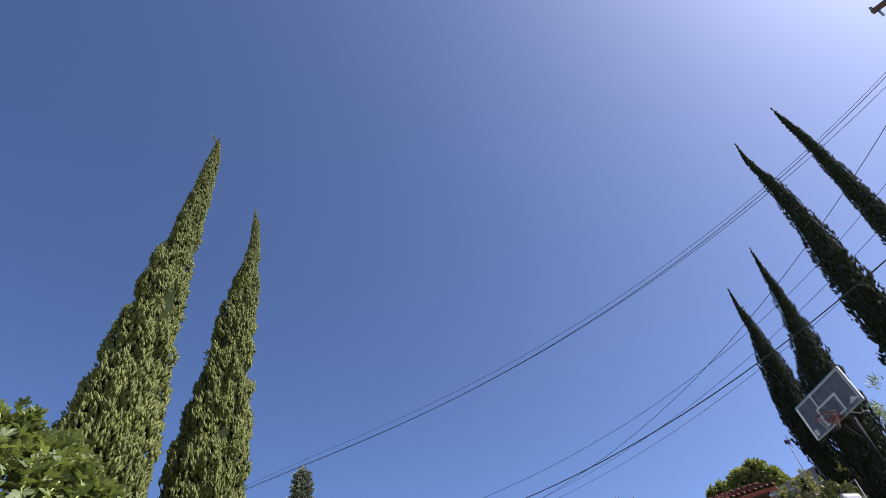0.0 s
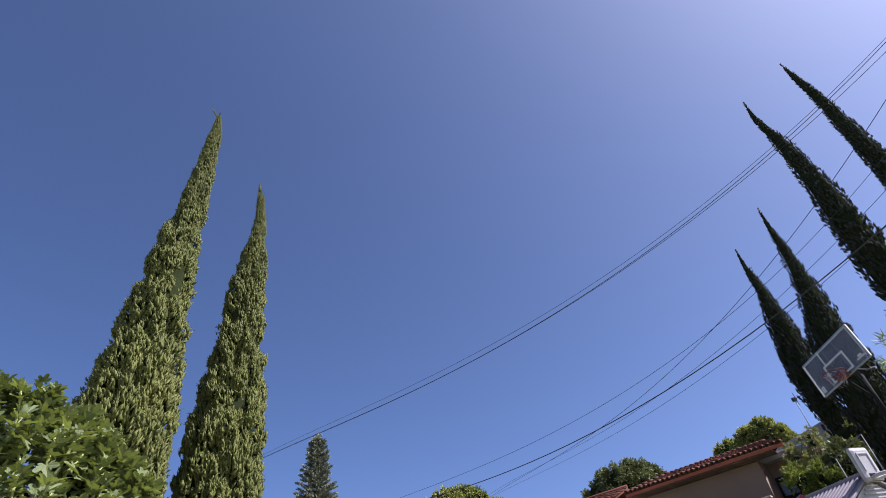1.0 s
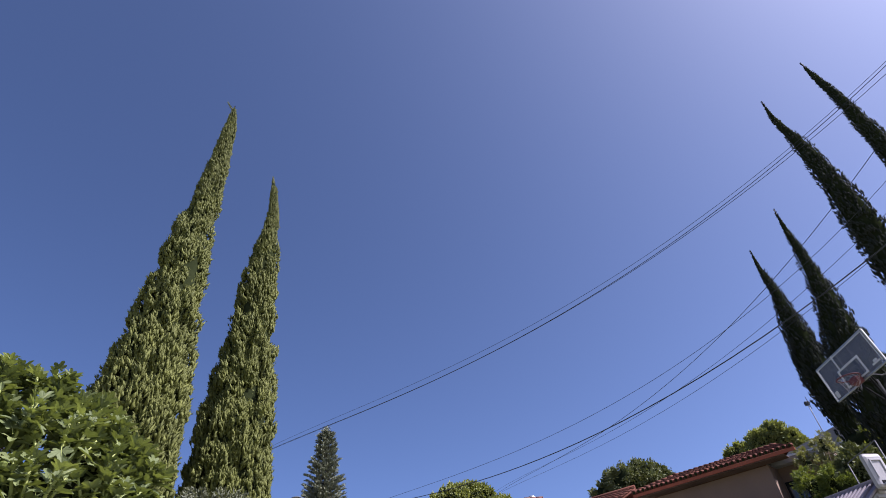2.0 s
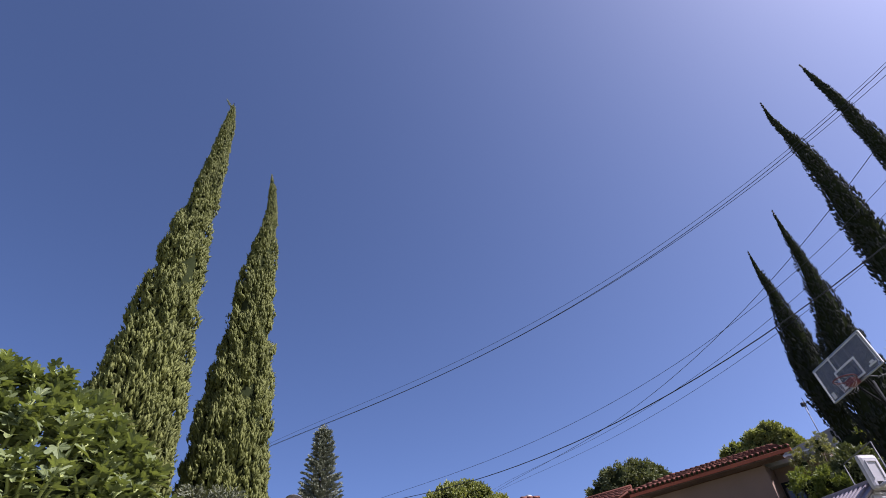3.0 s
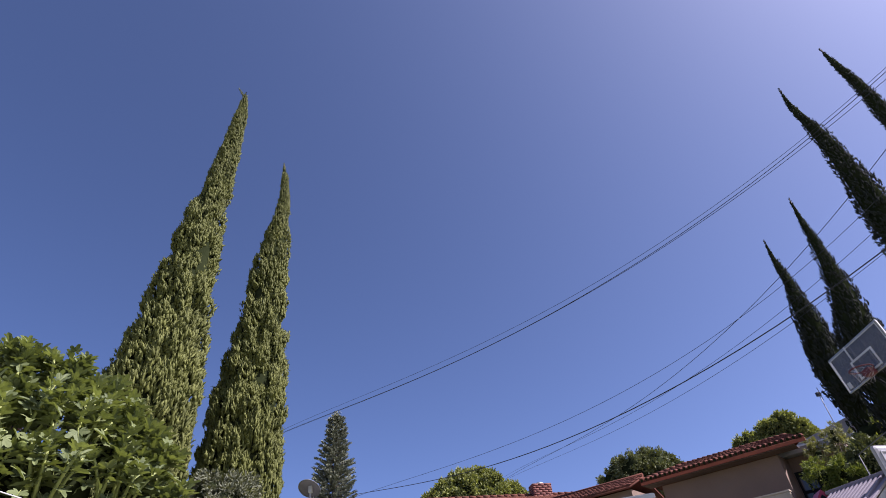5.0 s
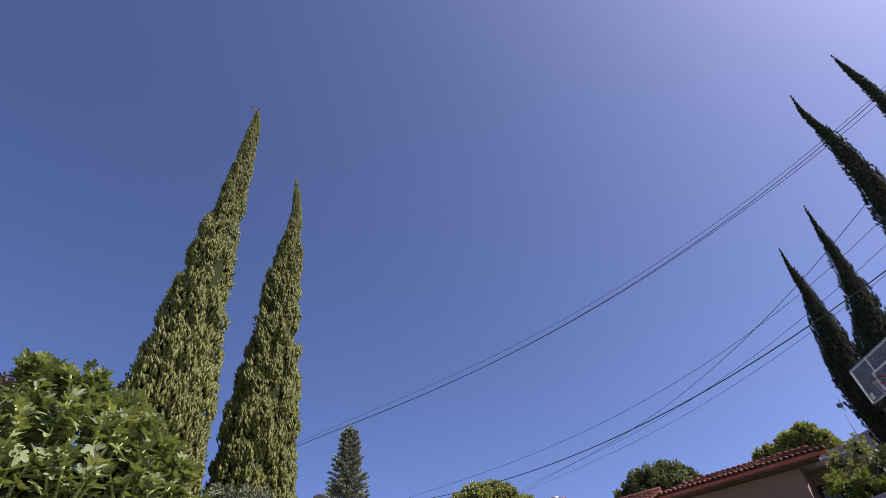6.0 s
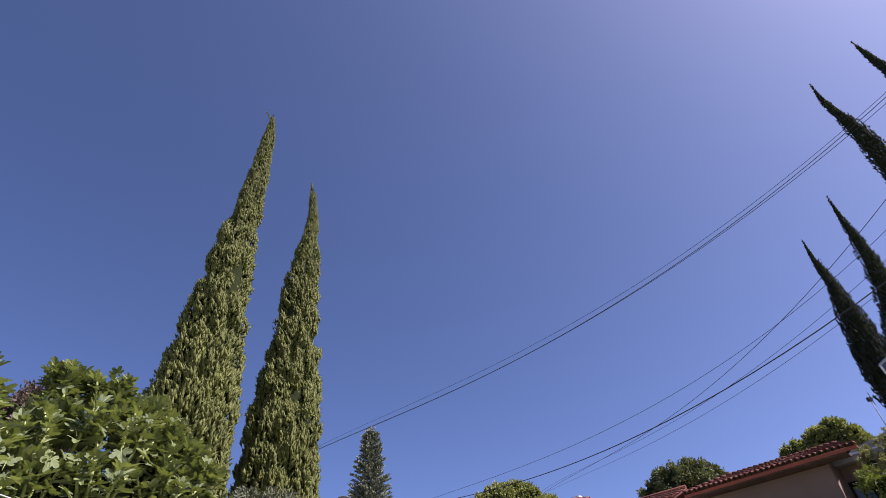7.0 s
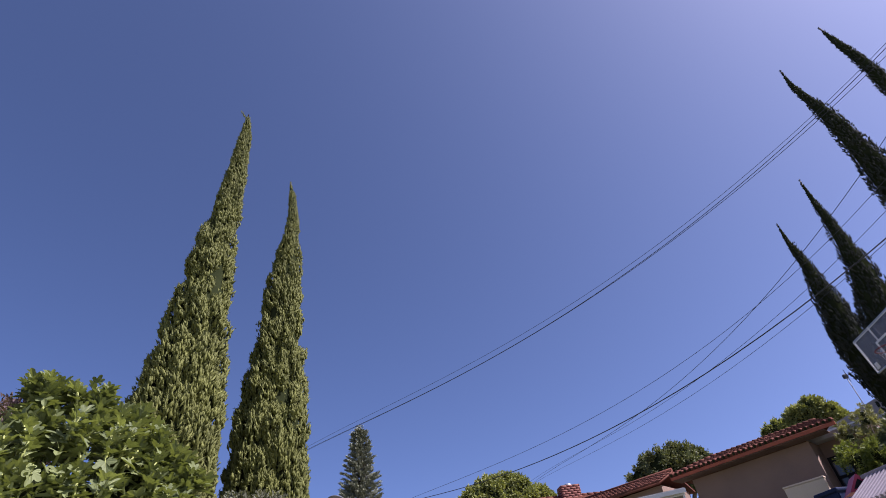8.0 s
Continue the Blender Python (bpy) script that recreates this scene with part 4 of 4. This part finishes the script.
def wheelie_bin():
    ob = thing("wheelie_bin", pose(5.06, 10.08, TERRACE, 0, 0, 25) @ Matrix.Scale(0.75, 4), "dark blue wheeled rubbish bin with closed lid", "bin")
    bm = bmesh.new()
    bmesh.ops.create_cube(bm, size=1, matrix=Matrix.Translation((0, 0, 0.58)) @ Matrix.Diagonal((0.5, 0.56, 1.06, 1)))
    for v in bm.verts:
        if v.co.z < 0.5:
            v.co.x *= 0.78
            v.co.y *= 0.78
    bmesh.ops.bevel(bm, geom=bm.edges[:], offset=0.03, segments=2, affect="EDGES")
    part("body", bm, BLUE, ob)
    part("lid", box((0.54, 0.62, 0.08), (0, 0, 1.15), 0.03), BLUE, ob)
    part("handle", tube([(-0.22, 0.36, 1.02), (-0.22, 0.42, 1.04), (0.22, 0.42, 1.04), (0.22, 0.36, 1.02)], 0.014, 6), BLUE, ob)
    for x in (-0.24, 0.24):
        part("wheel", tube([(x - 0.03, 0.22, 0.1), (x + 0.03, 0.22, 0.1)], 0.1, 16), BLACK, ob)


wheelie_bin()


# ---- sunlit wall strip, back room, neighbours ----
# Added slab: the sun on the house wall's foot, put into pale paint.
def sunlit_wall_strip():
    a, b = HOUSE @ Vector((2.5, -0.12, 0)), HOUSE @ Vector((3.35, -0.12, 0))
    d = (b - a)
    turn = Matrix.Rotation(math.atan2(d.y, d.x), 4, "Z")
    ob = part("sunlit_wall_strip", box((d.length, 0.12, 1.68), (a + b) / 2 + Vector((0, 0, 0.84)), 0.01, turn), CREAM_AND_SUNLIT)
    part("strip_cap", box((d.length + 0.03, 0.15, 0.04), (a + b) / 2 + Vector((0, 0, 1.702)), 0.01, turn), CREAM_AND_SUNLIT, ob)
    tagged(ob, "added cream slab standing for the sunlit foot of the house wall", "wall", kind="structure")


sunlit_wall_strip()


def back_room():
    ob = thing("back_room", HOUSE, "low beige extension with a pale grey roof edge", "house extension")
    part("wall", box((1.3, 0.9, 2.58), (3.95, 1.56, 1.29)), STUCCO, ob)
    part("roof_edge", box((1.2, 0.8, 0.13), (3.76, 1.26, 2.655), 0.008), ROOF_GREY, ob, "pale grey roof edge")
    door = part("door", box((0.46, 0.05, 2.05), (3.56, 1.085, 1.225), 0.005), BLACK, ob, "dark door with small panes")
    part("door_frame", box((0.54, 0.03, 2.1), (3.56, 1.1, 1.25), 0.005), STUCCO, ob)
    part("step", box((0.7, 0.3, 0.2), (3.56, 0.93, 0.1), 0.01), CONCRETE, ob)
    for i in range(2):
        for k in range(4):
            part("pane", box((0.15, 0.012, 0.3), (3.46 + i * 0.19, 1.057, 1.98 - k * 0.37)), GLASS, door)


def dark_glass():
    m = bpy.data.materials.new("window_glass")
    m.use_nodes = True
    b = m.node_tree.nodes["Principled BSDF"]
    b.inputs["Base Color"].default_value = (0.05, 0.055, 0.06, 1)
    b.inputs["Roughness"].default_value = 0.08
    return m


GLASS = dark_glass()
back_room()


def patio_cover():
    ob = thing("patio_cover", pose(3.25, 13.62, TERRACE, 0, 0, -13.5), "white painted timber patio cover against the house", "patio cover")
    for x in (-0.5, -0.17, 0.17, 0.5):
        part("rafter", box((0.03, 1.3, 0.05), (x, 0.66, 1.99), 0.003), WHITE, ob)
    part("fascia_board", box((1.12, 0.025, 0.09), (0, 0, 1.97), 0.003), WHITE, ob)
    part("beam", box((1.04, 0.05, 0.07), (0, 0.1, 1.928), 0.003), WHITE, ob)
    part("deck", box((1.06, 1.3, 0.015), (0, 0.66, 2.023)), ROOF_GREY, ob)
    for x in (-0.48, 0.48):
        part("post", box((0.05, 0.05, 1.89), (x, 0.1, 0.945), 0.003), WHITE, ob)


patio_cover()


def neighbour():
    m = pose(13.2, 19.74, 2.72, 0, 0, -34) @ Matrix.Scale(0.8, 4)
    ob = thing("neighbour_house", m, "pale house with a grey roof and white rafter ends", "house")
    part("wall", box((5.0, 4.0, 5.1), (0, 0, 0.65)), CREAM_AND_SUNLIT, ob)
    roof = part("roof", prism([(-2.9, 3.2), (2.9, 3.2), (2.9, 3.32), (0.0, 4.0), (-2.9, 3.32)], 4.8, m=Matrix.Translation((0, -2.4, 0))), ROOF_GREY, ob)
    part("fascia", box((5.8, 0.04, 0.16), (0, -2.43, 3.26)), WHITE, ob, "white painted fascia")
    for i in range(9):
        part("rafter_end", box((0.07, 0.25, 0.12), (-2.6 + i * 0.65, -2.55, 3.22)), WHITE, roof)
    return ob


neighbour()


def antenna():
    ob = thing("antenna", (12.86, 20.58, 5.6), "old rooftop aerial on a thin mast", "antenna")
    part("mast", tube([(0, 0, -0.3), (0, 0, 1.9)], 0.017, 6), DISH_GREY, ob)
    a, e = Vector((-0.02, 0.02, 1.86)), Vector((0.56, -0.42, 2.03))
    boom = part("boom", tube([a, e], 0.017, 6), CABLE, ob, "dark tilted boom")
    for i in range(6):
        p = a.lerp(e, 0.1 + 0.9 * i / 5)
        d = Vector((0.25, 0.37, 0.35 if i % 2 else -0.3)) * (0.56 - 0.045 * i)
        part("element", tube([p - d, p + d], 0.012, 5), CABLE, boom)
    part("reflector_box", box((0.15, 0.12, 0.15), (-0.02, 0.0, 1.87), 0.02), CABLE, ob)


antenna()


# ---- utility poles ----
def utility_pole(at, height, arms, label, turn):
    ob = thing("utility_pole", pose(*at, 0, 0, turn), label, "utility pole")
    part("post", tube([(0, 0, -0.1), (0, 0, height * 0.5), (0, 0, height)], [0.16, 0.14, 0.11], 12), WOOD_POLE, ob)
    for z in arms:
        arm = part("crossarm", box((2.5, 0.11, 0.14), (0, -0.12, z), 0.01), WOOD_POLE, ob, "weathered timber crossarm")
        for s in (-1, 1):
            part("brace", tube([(s * 0.85, -0.17, z - 0.02), (0, -0.14, z - 0.75)], 0.022, 6), GREY_METAL, arm)
            for x in (1.18, 0.75):
                part("insulator", tube([(s * x, -0.12, z + 0.06), (s * x, -0.12, z + 0.14), (s * x, -0.12, z + 0.17), (s * x, -0.12, z + 0.21)], [0.015, 0.03, 0.05, 0.03], 8), DISH_GREY, arm)
        part("hanger", tube([(-1.12, -0.12, z - 0.06), (-1.16, -0.14, z - 0.38)], 0.035, 8), GREY_METAL, arm)
    return ob


utility_pole((-13.5, 30.24, TERRACE), 10.9, (10.2,), "weathered wooden utility pole behind a cypress", 35)
utility_pole((1.15, 49.7, TERRACE), 12.05, (), "wooden service pole behind a tree", 0)
utility_pole((14.6, 6.61, 0.63), 14.6, (13.9, 12.2), "tall weathered wooden utility pole with crossarms", -45)


# ---- wires ----
def wire(a, b, sag, skew, r, label):
    """A hanging wire between two points; skew moves the deepest sag towards the second."""
    a, b = Vector(a), Vector(b)
    pts = []
    for i in range(61):
        s = i / 60
        p = a.lerp(b, s)
        p.z -= sag * 4 * s * (1 - s) * (1 + skew * (2 * s - 1))
        pts.append(p)
    return tagged(part("wire", tube(pts, r, 5), CABLE), label, "cable", "overhead wires")


wire((-13.39, 30.07, 11.27), (14.22, 7.46, 13.24), 2.03, 0.78, 0.007, "thin dark power line from pole to pole")
wire((-13.57, 30.22, 11.25), (14.14, 7.11, 13.00), 2.24, 0.67, 0.010, "dark power line from pole to pole")
wire((-13.75, 30.36, 11.22), (14.06, 6.75, 12.56), 2.12, 0.68, 0.008, "dark power line from pole to pole")
wire((1.15, 49.62, 12.81), (14.42, 6.04, 13.10), 2.66, 0.68, 0.011, "slack black service cable")
wire((-12.44, 30.58, 5.91), (14.42, 6.04, 12.15), 2.83, 1.19, 0.006, "thin grey telephone wire")
wire((-12.44, 30.58, 6.42), (8.86, 1.75, 6.13), 1.57, 1.86, 0.009, "black cable running in front of the cypresses")
wire((1.15, 49.62, 13.08), (14.42, 6.04, 10.69), 1.86, 0.77, 0.008, "thin dark telephone wire")
wire((1.15, 49.62, 12.84), (14.42, 6.04, 9.59), 1.61, 0.67, 0.008, "thin dark telephone wire")
mast = thing("service_mast", (8.9, 1.68, 0), "plain grey steel service mast", "mast")
part("pipe", tube([(0, 0, 0), (0, 0, 6.27)], 0.05, 10), GREY_METAL, mast)


def clothesline():
    pts = [Vector((-3.45, 1.96, 1.66)), Vector((-2.49, 2.76, 1.31)), Vector((-2.34, 2.91, 1.26)), Vector((-1.2, 4.03, 0.69)), Vector((-0.30, 4.93, 0.28))]
    ob = thing("guy_rope", (-0.3, 4.93, 0.26), "taut white rope tied down to a peg", "rope")
    part("cord", tube([p - Vector((-0.3, 4.93, 0.26)) for p in pts], 0.0032, 6), WHITE, ob)
    part("peg", tube([(0.03, 0.03, -0.1), (-0.02, -0.02, 0.12)], 0.012, 6), GREY_METAL, ob)
    part("post", tube([(-3.15, -2.97, -0.27), (-3.15, -2.97, 1.42)], 0.03, 8), GREY_METAL, ob)


clothesline()
